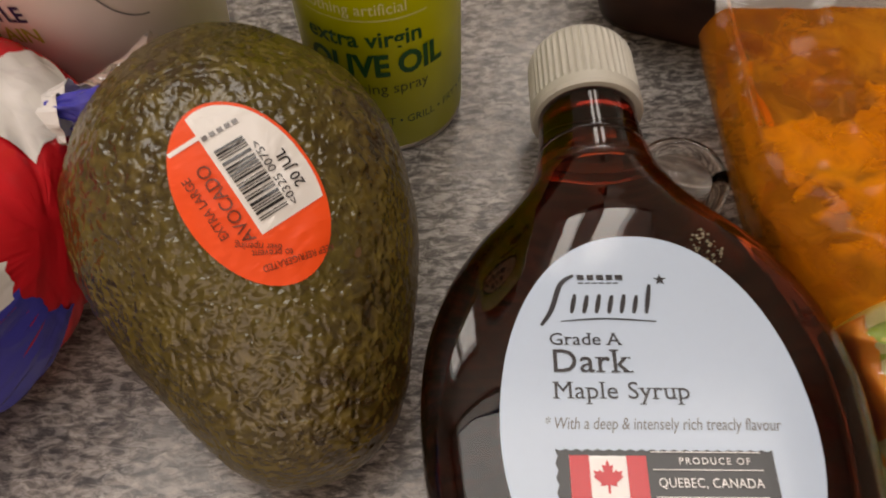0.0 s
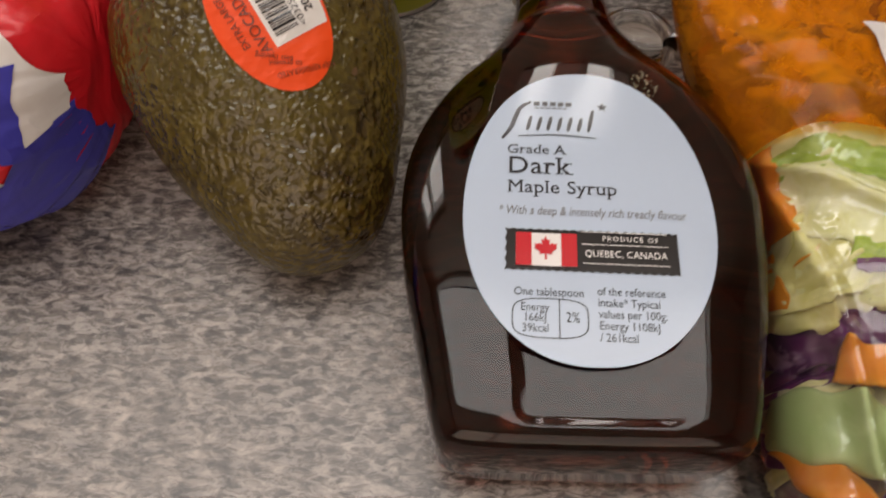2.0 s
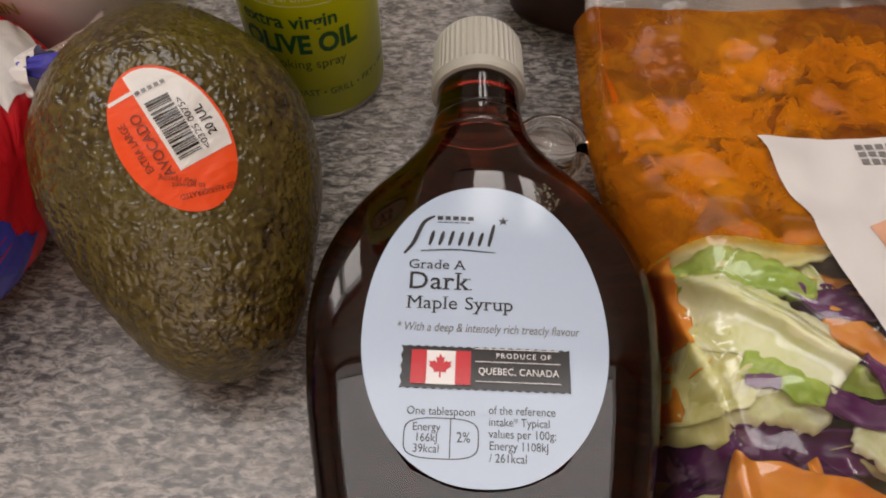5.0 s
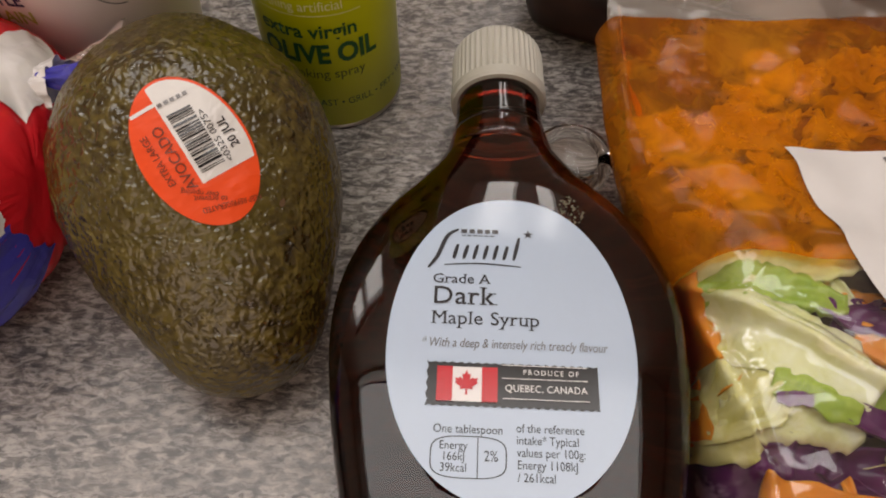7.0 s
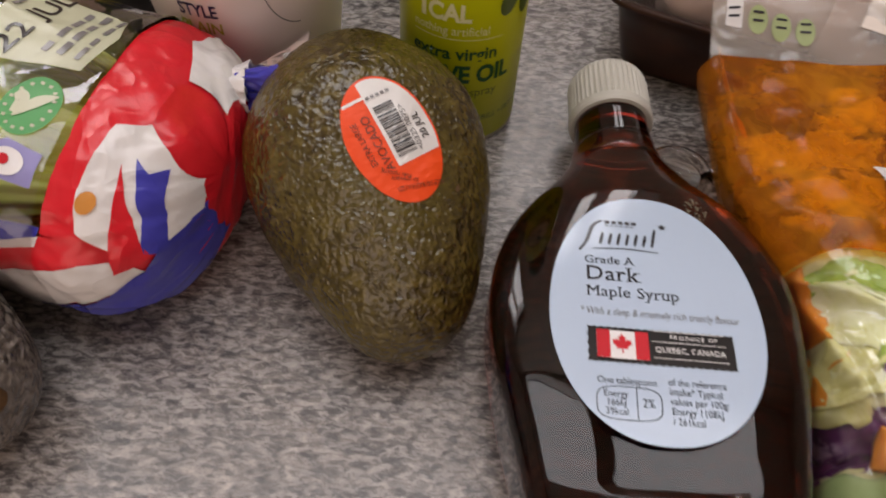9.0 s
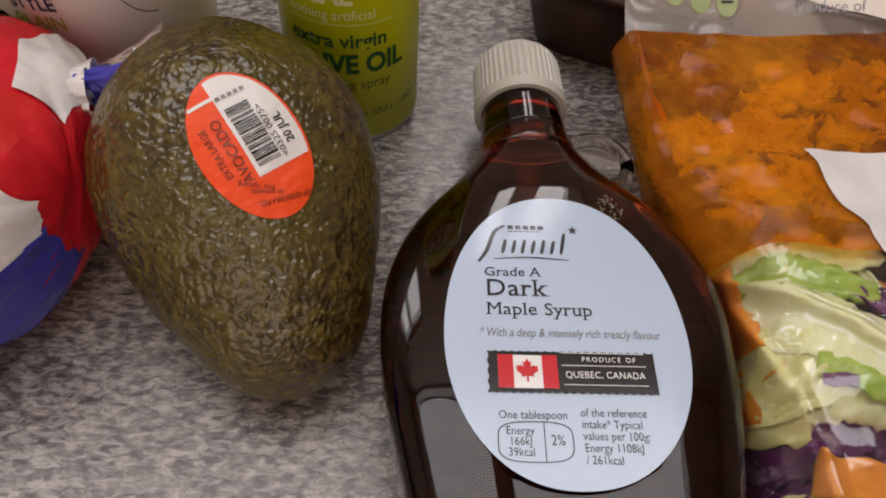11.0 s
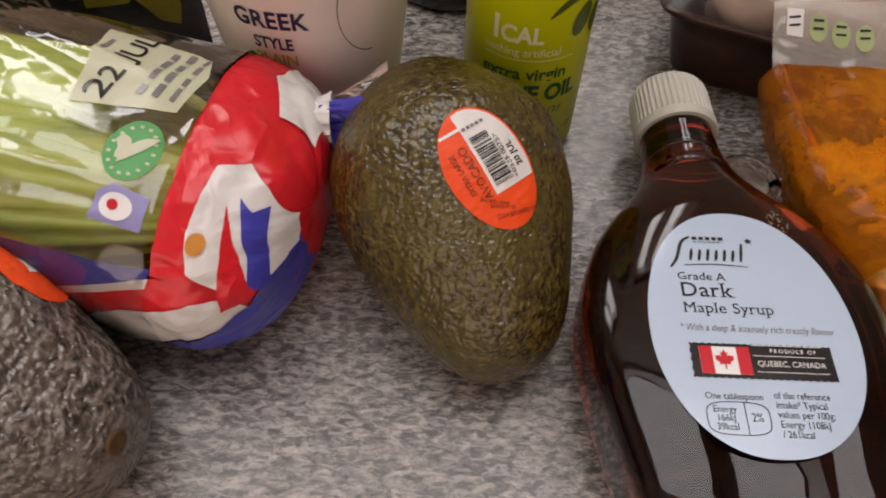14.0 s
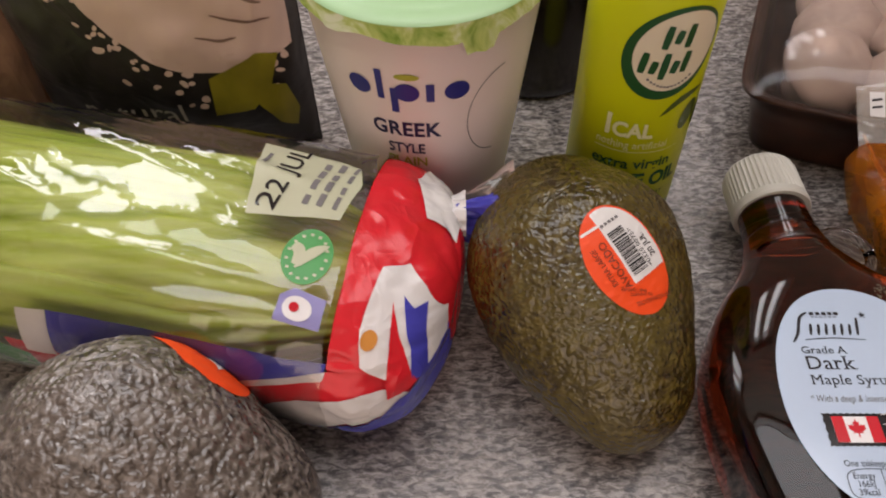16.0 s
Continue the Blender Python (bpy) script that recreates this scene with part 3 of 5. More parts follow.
M_SCAR = plain("tan_stalk_scar", (0.13, 0.060, 0.018), 0.7, 0.32, 700)


def sticker(av, tree, at, reading, label, words=True):
    """A two-coloured oval sticker that clings to the skin; at is in the avocado's own frame."""
    place, normal, _, _ = tree.find_nearest(Vector(at))
    r = Vector(reading)
    r = (r - normal * r.dot(normal)).normalized()
    up = normal.cross(r)

    def cling(lift):
        def g(x, y):
            o = place + r * x + up * y + normal * 0.03
            hit, n, _, _ = tree.ray_cast(o, -normal)
            return (hit if hit else place + r * x + up * y) + normal * lift
        return g
    base = part("sticker", mapped(fine(flat(ellipse(0.0212, 0.0146, 72)), 0.0016), cling(0.00035)), M_ORANGE, av, label)

    def put(name, bm, mat, lift=0.0008, split=0.0020):
        return part(name, mapped(fine(bm, split), cling(lift)), mat, base, "", True)
    white = [(x, y) for x, y in ellipse(0.0204, 0.0138, 120) if y < 0.0030 and x > -0.0085]
    white = sorted(white, key=lambda p: math.atan2(p[1] + 0.003, p[0] - 0.004)) + [(-0.0085, 0.0030)]
    put("price_panel", flat(white), M_STICKER_WHITE, 0.0005)
    if not words:
        return base
    x = -0.0060
    rects = []
    rnd = random.Random(4)
    while x < 0.0112:
        w = rnd.choice((0.00025, 0.00025, 0.0005, 0.0007))
        rects.append((x, -0.0050, x + w, 0.0018))
        x += w + rnd.choice((0.0003, 0.0003, 0.0006))
    for rect in rects:
        put("barcode_bar", bars([rect]), M_BLACK)
    put("lettering", moved(lettering("20 JUL", 0.0034, wide=0.95, bold=0.00004), Matrix.Translation((-0.0040, -0.0108, 0))), M_BLACK)
    put("lettering", moved(lettering("<0325 0075>", 0.0026, wide=1.12), Matrix.Translation((-0.0068, -0.0073, 0))), M_BLACK)
    put("white_tick", bars([(0.0148, 0.0026, 0.0158, 0.0098)]), M_STICKER_WHITE, 0.0006)
    put("lettering", moved(lettering("EXTRA LARGE", 0.0027, "CENTER", 0.86), Matrix.Translation((0.0020, 0.0088, 0))), M_STICKER_INK)
    put("lettering", moved(lettering("AVOCADO", 0.0040, "CENTER", 0.92), Matrix.Translation((0.0008, 0.0044, 0))), M_STICKER_INK)
    put("lettering", moved(lettering("KEEP REFRIGERATED", 0.0021, "CENTER", 0.82), Matrix.Translation((-0.0160, -0.0010, 0)) @ pose(0, 0, 0, 0, 0, 75)), M_STICKER_INK)
    put("lettering", moved(lettering("to prevent", 0.0022, "CENTER", 0.9), Matrix.Translation((-0.0122, 0.0030, 0)) @ pose(0, 0, 0, 0, 0, 60)), M_STICKER_INK)
    put("lettering", moved(lettering("over ripening", 0.0021, "CENTER", 0.85), Matrix.Translation((-0.0096, 0.0046, 0)) @ pose(0, 0, 0, 0, 0, 55)), M_STICKER_INK)
    put("small_print", bars([(0.0140, -0.0060 + 0.0018 * k, 0.0150, -0.0048 + 0.0018 * k) for k in range(5)]), M_GREY_INK)
    return base


AV1_FAR, AV1_TIP = (-0.0672, 0.1745), (-0.0278, 0.0620)
av_one, tree_one = avocado("large green-brown avocado with an orange sticker", M_AVOCADO, AV1_FAR, AV1_TIP, 0.975, 3.0)
sticker(av_one, tree_one, (-0.0370 - AV1_FAR[0], 0.1040 - AV1_FAR[1], 0.079), (-0.60, 0.78, 0.16), "orange and white oval avocado sticker")
AV2_FAR, AV2_TIP = (-0.2560, 0.0670), (-0.1500, 0.0320)
av_two, tree_two = avocado("ripe dark avocado with an orange sticker beside the celery", M_AVOCADO_DARK, AV2_FAR, AV2_TIP, 0.93, 9.0, -0.002)
sticker(av_two, tree_two, (-0.187 - AV2_FAR[0], 0.0825 - AV2_FAR[1], 0.056), (-0.9, 0.4, 0.0), "orange and white oval avocado sticker", False)
fleck = flat(ellipse(0.0016, 0.0017, 12))
part("skin_fleck", mapped(fleck, lambda x, y: tree_one.find_nearest(Vector((-0.0160 - AV1_FAR[0] + x, 0.0995 - AV1_FAR[1] + y, 0.0615)))[0] + Vector((0.0002, -0.0001, 0.0003))), M_SCAR, av_one, "small tan fleck on the skin")


# ---- yogurt pot ----
POT = (-0.109, 0.215)


def pot_radius(z):
    return 0.0340 + 0.0113 * z / 0.1


def on_round(cx_ang, z_mid, radius, lift=0.0004):
    """Lays a flat figure round an upright body; the angle is from the front, to the right positive."""
    def g(x, y):
        z = z_mid + y
        r = radius(z) + lift
        w = radians(cx_ang) + x / radius(z_mid)
        return Vector((r * math.sin(w), -r * math.cos(w), z))
    return g


def yogurt_pot():
    p = thing("yogurt_pot", "white plastic pot of plain yogurt with a green lid", "yogurt pot", pose(*POT, 0))
    prof = [(0.0, 0.0), (0.0325, 0.0), (0.0340, 0.0015)] + [(pot_radius(z), z) for z in (0.01, 0.03, 0.05, 0.07, 0.09, 0.105, 0.128)] + [(0.0492, 0.1285), (0.0500, 0.130), (0.0500, 0.1315), (0.0, 0.1315)]
    part("cup", lathe(prof, 96), M_POT, p, "tapered white plastic cup")
    seg = 180

    def skirt(u, v):
        w = 2 * math.pi * v
        low = 0.1320 - 0.0062 * u * (1 + 0.5 * noise.noise((math.cos(w) * 3, math.sin(w) * 3, 0.3))) - (0.006 * u if 5.02 < w < 5.25 else 0)
        r = 0.0506 + 0.0012 * u + 0.0007 * u * math.sin(w * 46) * noise.noise((math.cos(w) * 5, math.sin(w) * 5, 2.0)) * 2
        return (r * math.cos(w), r * math.sin(w), low)
    lid = part("lid", sheet(skirt, 8, seg, True), M_LID, p, "crumpled green printed foil lid")
    part("lid_top", lathe([(0.0, 0.1352), (0.040, 0.1352), (0.0425, 0.1342), (0.0445, 0.1334), (0.0492, 0.1334), (0.0508, 0.1318)], 96), M_LID_TOP, lid, "pale green lid top")

    def put(name, bm, mat, ang, z, text="", lift=0.0004):
        return part(name, mapped(fine(bm, 0.003), on_round(ang, z, pot_radius, lift)), mat, p, text, False)
    # brand mark: plain round and upright shapes
    mid_a, mid_z = -9.5, 0.0985
    for cx in (-0.0190, 0.0005, 0.0200):
        put("brand_disc", flat(ellipse(0.0050, 0.0046, 28, cx, 0)), M_NAVY, mid_a, mid_z)
    for x0, x1, z0, z1 in ((-0.0113, -0.0085, -0.0046, 0.0105), (-0.0060, -0.0030, -0.0110, 0.0020), (0.0080, 0.0112, -0.0046, 0.0046)):
        put("brand_bar", bars([(x0, z0, x1, z1)]), M_NAVY, mid_a, mid_z)
    put("brand_leaf", flat(ellipse(0.0048, 0.0016, 20, 0.001, 0.0080)), M_LIME_INK, mid_a, mid_z)
    put("lettering", lettering("GREEK", 0.0112, "CENTER", 0.80, gap=1.05, bold=0.00030), M_DARK_NAVY, -11.5, 0.0740)
    put("lettering", lettering("STYLE", 0.0082, "CENTER", 0.70, bold=0.00020), M_DARK_NAVY, -12, 0.0635)
    put("lettering", lettering("PLAIN", 0.0078, "CENTER", 0.80, bold=0.00015), M_LIME_INK, -12, 0.0555)
    ringpts = [(0.0165 * math.cos(t), 0.024 * math.sin(t)) for t in (radians(95 + 170 * k / 30) for k in range(31))]
    bm = bmesh.new()
    for (x0, y0), (x1, y1) in zip(ringpts, ringpts[1:]):
        bm.faces.new([bm.verts.new((x, y, 0)) for x, y in ((x0, y0), (x1, y1), (x1 * 0.975, y1 * 0.975), (x0 * 0.975, y0 * 0.975))])
    put("printed_arc", bm, M_GREY_INK, 44, 0.080)
    return p


yogurt_pot()


# ---- oil spray can ----
CAN, CAN_R = (-0.0185, 0.2030), 0.0258


def spray_can():
    c = thing("oil_spray_can", "lime green tin of olive oil cooking spray", "spray can", pose(*CAN, 0))
    part("can_body", lathe([(CAN_R - 0.0006, 0.0022), (CAN_R, 0.0030), (CAN_R, 0.150), (CAN_R - 0.0006, 0.1508), (0.0215, 0.157), (0.0170, 0.160), (0.0, 0.160)], 96), M_CAN, c, "lime green lacquered tin")
    part("base_rim", lathe([(0.0, 0.002), (0.0215, 0.002), (0.0232, 0.0), (CAN_R - 0.0010, 0.0), (CAN_R - 0.0002, 0.0008), (CAN_R - 0.0004, 0.0021), (CAN_R - 0.0016, 0.0024)], 96), M_TIN, c, "bare tin base rim")
    part("spray_cap", lathe([(0.0, 0.1605), (0.0205, 0.1605), (0.0210, 0.162), (0.0205, 0.188), (0.0185, 0.192), (0.0, 0.192)], 64), M_GREEN_INK, c, "green plastic spray cap")

    def put(name, bm, mat, ang, z, lift=0.0003, parent=c, text=""):
        return part(name, mapped(fine(bm, 0.003), on_round(ang, z, lambda _: CAN_R, lift)), mat, parent, text, False)
    badge = put("badge", flat(ellipse(0.0188, 0.0215, 64, 0, 0, -0.5)), M_GREEN_INK, 8, 0.1075, 0.0003, c, "dark green and cream brand badge")
    put("badge_field", flat(ellipse(0.0160, 0.0182, 64, 0.0012, 0.0012, -0.5)), M_CREAM_INK, 8, 0.1075, 0.0005, badge)
    marks = [([(0.12, 0.75 - 0.2 * (k % 2)), (0.0, -0.2 * (k % 2 == 0))], -0.0045 + 0.0042 * k, 0.1130) for k in range(3)] + [([(0.12, 0.9 - 0.35 * (k % 2)), (0.0, -0.25 * (k == 2))], -0.0115 + 0.0040 * k, 0.0995) for k in range(5)]
    for pts, dx, z in marks:
        put("badge_stroke", stroke([(x * 0.0105 + dx, y * 0.0105) for x, y in pts], 0.0029, 0.25), M_GREEN_INK, 8, z, 0.0007, badge)
    put("badge_small_print", bars([(-0.0085 + 0.0014 * k, 0.00030 * (k - 6) ** 2 * 0.35, -0.0085 + 0.0014 * k + 0.0010, 0.00030 * (k - 6) ** 2 * 0.35 + 0.0010) for k in range(13)]), M_GREY_INK, 8, 0.0925, 0.0007, badge)
    put("lettering", lettering("1", 0.0150, wide=0.8, bold=0.0005), M_PALE_INK, -42, 0.0660)
    put("lettering", lettering("CAL", 0.0105, wide=0.86, bold=0.0004), M_PALE_INK, -31, 0.0660)
    put("lettering", lettering("nothing artificial", 0.0056, wide=0.86), M_PALE_INK, -45, 0.0597)
    put("rule", bars([(0, 0, 0.037, 0.0003)]), M_PALE_INK, -45, 0.0575)
    put("lettering", lettering("extra virgin", 0.0083, wide=0.93, bold=0.00018), M_GREEN_INK, -46, 0.0420 + 0.006)
    put("lettering", lettering("OLIVE OIL", 0.0118, wide=0.80, bold=0.00045), M_GREEN_INK, -47, 0.0365)
    put("lettering", lettering("cooking spray", 0.0062, wide=0.88), M_OLIVE_INK, -32, 0.0290)
    put("lettering", lettering("ROAST \u2022 GRILL \u2022 FRY \u2022 WOK", 0.0046, wide=0.85), M_GREEN_INK, -18, 0.0145)
    # olives and leaf
    put("printed_olive", flat(ellipse(0.0042, 0.0075, 24, 0, 0, -0.35)), M_OLIVE_INK, 42, 0.0735)
    put("printed_olive", flat(ellipse(0.0040, 0.0070, 24, 0, 0, -0.1)), M_OLIVE_INK, 62, 0.0700)
    put("printed_leaf", stroke([(-0.013, -0.004), (-0.004, 0.003), (0.008, 0.004)], 0.0035, 0.95), M_OLIVE_INK, 38, 0.0815)
    return c


spray_can()

# ---- celery in printed film ----
CEL_O, CEL_D, CEL_N = Vector((-0.098, 0.1160, 0)), Vector((-0.975, 0.222, 0)), Vector((-0.222, -0.975, 0))


CEL_FOLDS = [(0.190, 122, 0.068, 88, 0.0034), (0.135, 112, 0.052, 100, 0.0026), (0.150, 66, 0.050, 60, 0.0030), (0.215, 96, 0.150, 78, 0.003), (0.110, 46, 0.045, 50, 0.0022), (0.230, 132, 0.120, 118, 0.0026)]


def celery_wrap(s, theta, lift=0.0):
    """The wrapped bunch: s metres from its cut end, theta degrees from the near side over the top."""
    A, B, n = 0.0570, 0.0372 + 0.0043 * min(1, s / 0.1), 2.3
    f = (1 - max(0.0, 1 - s / 0.035) ** 2.4) ** (1 / 2.4)
    a, b = A * f + lift, B * (0.25 + 0.75 * f) + lift
    t = radians(theta)
    c, si = sq(math.cos(t), n), sq(math.sin(t), n)
    p = CEL_O + CEL_D * s + CEL_N * (a * c) + Vector((0, 0, B * 0.97 + b * si))
    q = Vector((s * 38, theta / 26, 1.7))
    near = max(0.15, 1 - s / 0.07)
    w = 0.0034 * near * (abs(noise.noise(q)) * 2 - 0.4) + 0.0013 * near * noise.noise(q * 2.7) + 0.0007 * noise.noise(q * 0.6)
    w += 0.0016 * near * (0.45 - abs(noise.noise(q * 3.1 + Vector((0, 0, 4)))))
    for s0, t0, s1, t1, hh in CEL_FOLDS:
        ax, ay = s1 - s0, (t1 - t0) / 1000
        k = min(max(((s - s0) * ax + (theta - t0) / 1000 * ay) / (ax * ax + ay * ay), 0), 1)
        d = math.hypot(s - s0 - ax * k, (theta - t0) / 1000 - ay * k)
        w += hh * max(0.0, 1 - d / 0.0055) ** 1.7 * math.sin(math.pi * min(max(k, 0.06), 0.94))
    p += (CEL_N * math.cos(t) + Vector((0, 0, math.sin(t)))) * w
    p.z = max(p.z, 0.0008 + lift)
    return p


def celery_skin_material():
    n = Nodes("celery_flesh")
    v = n.coord(scale=(0.05, 1, 1), rot=(0, 0, radians(12.8)))
    lines = n.noise(v, 420, 3, 0.6)
    broad = n.noise(v, 90, 3, 0.5)
    col = n.ramp(broad, [(0.3, (0.24, 0.33, 0.020)), (0.5, (0.46, 0.54, 0.060)), (0.68, (0.70, 0.76, 0.22))])
    col = n.mix(n.ramp(lines, [(0.4, 0.0), (0.6, 0.4)]), col, (0.68, 0.70, 0.28))
    tone = n.random()
    col = n.mix(n.math("MULTIPLY", tone, 0.5), col, (0.24, 0.34, 0.025))
    n.put(n.bsdf.inputs["Subsurface Weight"], 0.15)
    n.put(n.bsdf.inputs["Subsurface Radius"], (0.004, 0.004, 0.002))
    return n.set(Base_Color=col, Roughness=0.42, Normal=n.bump(lines, 0.3, 0.0008))


def print_film(name, colour):
    n = Nodes(name)
    v = n.coord()
    nor = film_normal(n, v, 0.75)
    g = n.noise(v, 60, 3)
    col = n.mix(g, tuple(c * 0.82 for c in colour), colour)
    return n.set(Base_Color=col, Roughness=0.24, Normal=nor)


M_CELERY = celery_skin_material()
M_RED_FILM = print_film("red_printed_film", (0.80, 0.020, 0.032))
M_WHITE_FILM = print_film("white_printed_film", (0.86, 0.83, 0.82))
M_BLUE_FILM = print_film("blue_printed_film", (0.060, 0.062, 0.46))
M_GREEN_FILM = print_film("green_printed_film", (0.04, 0.26, 0.06))
M_GOLD_FILM = print_film("orange_printed_dot", (0.70, 0.28, 0.06))
M_FILM = clear_film("clear_packing_film", (0.97, 0.97, 0.96), 0.010, 0.035, 1.8, amount=0.13)


def celery_pack():
    c = thing("celery_pack", "bunch of green celery wrapped in red, white and blue printed film", "celery", pose(*CEL_O))
    inv = Matrix.Translation(-CEL_O)
    # stalks
    rnd = random.Random(11)
    for theta, depth, r, lean in ((-25, 0.66, 0.015, 4), (14, 0.68, 0.0155, 9), (46, 0.66, 0.0160, 3), (74, 0.64, 0.0165, -5), (102, 0.63, 0.0165, 3), (130, 0.62, 0.0155, -4), (164, 0.64, 0.0150, 0), (60, 0.30, 0.018, 8), (120, 0.28, 0.018, -8), (-60, 0.6, 0.016, 0), (220, 0.6, 0.016, 0)):
        ph = rnd.random() * 6
        t = radians(theta)

        def f(u, v, t=t, depth0=depth, r=r, lean=lean, ph=ph):
            s = 0.034 + 0.29 * u
            tt = t + radians(lean) * math.sin(3 * u + ph * 0.2)
            depth = depth0 * (0.55 + 0.45 * min(1, u * 5))
            cc = CEL_O + CEL_D * s + CEL_N * (0.059 * depth * math.cos(tt)) + Vector((0, 0, 0.038 + 0.040 * depth * math.sin(tt)))
            cc += Vector((0, 0, 0.0016 * math.sin(9 * u + ph)))
            out = CEL_N * math.cos(tt) + Vector((0, 0, math.sin(tt)))
            tan = out.cross(CEL_D)
            w = 2 * math.pi * v
            rib = 0.06 * math.cos(13 * w) if math.cos(w) > -0.2 else 0
            rr = r * (1 + rib) * (0.45 + 0.55 * min(1, u * 5))
            p = cc + out * (rr * 0.78 * math.cos(w)) + tan * (rr * 1.12 * math.sin(w))
            p.z = max(p.z, 0.002)
            return inv @ p
        part("stalk", close_ends(sheet(f, 60, 78, True)), M_CELERY, c)
    # film
    def wrap(u, v):
        s = 0.0372 + 0.296 * u ** 1.15
        return inv @ celery_wrap(s, 270 - 360 * v, 0.0016)
    part("clear_wrapper", sheet(wrap, 150, 150, True), M_FILM, c, "crinkled clear plastic film")

    def patch(name, pts, mat, lift, text=""):
        bm = fine(flat([(s / 1000, w / 1000) for s, w in pts]), 0.0030)
        return part(name, mapped(bm, lambda s, w: inv @ celery_wrap(max(s, 0.0003), w * 1000, lift)), mat, c, text)
    part("red_lining", close_ends(sheet(lambda s, v: inv @ celery_wrap(0.0002 + 0.0355 * s, 270 - 360 * v, -0.0004), 24, 120, True)), M_RED_FILM, c, "red printed film lining")
    patch("red_print", [(0.3, 28), (36, 28), (35, 62), (37, 90), (38, 150), (36, 268), (0.3, 268)], M_RED_FILM, 0.0002, "red printed film")
    patch("red_print", [(0.3, -40), (57, -40), (160, -40), (160, 10), (100, 8), (57, 12), (36, 27), (15, 30), (0.3, 30)], M_RED_FILM, 0.0003, "red printed film")
    patch("blue_print", [(36, 31), (37, 24), (64, 11), (100, 5), (140, 5), (140, 31), (103, 30), (70, 30)], M_BLUE_FILM, 0.0005, "dark blue printed film")
    patch("white_print", [(36, 27), (37, 22), (64, 9), (84, 3), (66, 12)], M_WHITE_FILM, 0.0007, "white printed film")
    patch("white_print", [(140, 4), (152, 4), (152, 30), (140, 31)], M_WHITE_FILM, 0.0007, "white printed film")
    patch("white_print", [(90, -45), (90, -6), (63, -3), (47, 6), (23, 18), (12, 16), (9, 4), (32, -10), (60, -34), (62, -45)], M_WHITE_FILM, 0.0009, "white printed film")
    patch("blue_print", [(62, -48), (60, -32), (32, -11), (9, 5), (2, 24), (0.3, 24), (0.3, -60), (20, -60)], M_BLUE_FILM, 0.0014, "dark blue printed film")
    patch("white_print", [(23, 76), (14.5, 80), (8, 72), (1, 56), (0.4, 20), (6, 17), (13, 22), (24, 33), (26, 50)], M_WHITE_FILM, 0.0020, "white printed film")
    patch("red_print", [(17, 63), (11, 38), (6, 15), (15, 10), (15.5, 40)], M_RED_FILM, 0.0025, "red printed film")
    patch("blue_print", [(14, 66), (10, 60), (6.5, 64), (5.0, 40), (3.0, 10), (7.5, 19), (9, 36)], M_BLUE_FILM, 0.0025, "dark blue printed film")
    patch("orange_dot", [(22.2 + 2.8 * math.cos(k * 0.393), 46 + 4.6 * math.sin(k * 0.393)) for k in range(16)], M_GOLD_FILM, 0.0027, "orange printed dot")
    patch("white_print", [(22, 120), (18, 112), (14, 101), (7, 106), (3, 112), (3, 150), (20, 150)], M_WHITE_FILM, 0.0014, "white printed film")
    patch("green_print", [(150, -30), (200, -30), (200, 8), (165, 6), (152, 2)], M_GREEN_FILM, 0.0009, "green printed film")
    # date label and badges
    tag = patch("date_label", [(85, 122), (44, 116), (40, 104), (43, 89), (77, 85), (81, 100)], M_CELLABEL, 0.0019, "cream date label")

    def put(name, bm, mat, s, w, turn, lift=0.0022, parent=tag, text=""):
        """Flat figure in metres about (s, theta); turn in degrees, 0 reads along the bunch towards its cut end."""
        moved(bm, pose(0, 0, 0, 0, 0, turn))
        g = lambda x, y: inv @ celery_wrap(max(s / 1000 - x, 0.0005), w + y / 0.047 * 57.3, lift)
        return part(name, mapped(fine(bm, 0.003), g), mat, parent, text)
    put("lettering", lettering("22 JUL", 0.0115, wide=0.86, bold=0.0001), M_BLACK, 67.5, 87, 84)
    for k in range(3):
        put("small_print", bars([(0.0052 * j, 0, 0.0052 * j + (0.0042 if (j + k) % 3 else 0.003), 0.0024 - 0.0006 * (k == 2)) for j in range(4)]), M_GREY_INK, 56.5 - 5.5 * k, 91, 84)
    put("small_print", bars([(0.0, 0, 0.006, 0.0016)]), M_GREY_INK, 79, 106, 84)
    green = put("badge", flat(ellipse(0.0090, 0.0088, 40)), M_BADGE, 49.5, 73.5, 0, 0.0022, c, "round green leaf badge")
    put("badge_leaf", stroke([(-0.004, -0.004), (0.000, 0.001), (0.0055, 0.0045)], 0.0038, 0.95), M_CELLABEL, 48.5, 73.5, 0, 0.0025, green)
    put("badge_leaf", stroke([(-0.006, 0.003), (-0.003, 0.001), (-0.0035, -0.003)], 0.0040, 0.5), M_CELLABEL, 49.5, 73.5, 0, 0.0025, green)
    put("badge_small_print", bars([(0.0070 * math.cos(a) - 0.0006, 0.0070 * math.sin(a) - 0.0004, 0.0070 * math.cos(a) + 0.0006, 0.0070 * math.sin(a) + 0.0004) for a in [k * 0.42 for k in range(15)]]), M_CELLABEL, 49.5, 73.5, 0, 0.0025, green)
    lil = put("badge", flat([(-0.0085, -0.0055), (0.0080, -0.0055), (0.0080, 0.0050), (-0.0035, 0.0062), (-0.0080, 0.0030)]), M_LILAC, 47, 53.5, -4, 0.0022, c, "lilac farm standards badge")
    put("badge_field", flat(ellipse(0.0052, 0.0040, 24, -0.001, 0)), M_FLAG_WHITE, 47, 53.5, -4, 0.0025, lil)
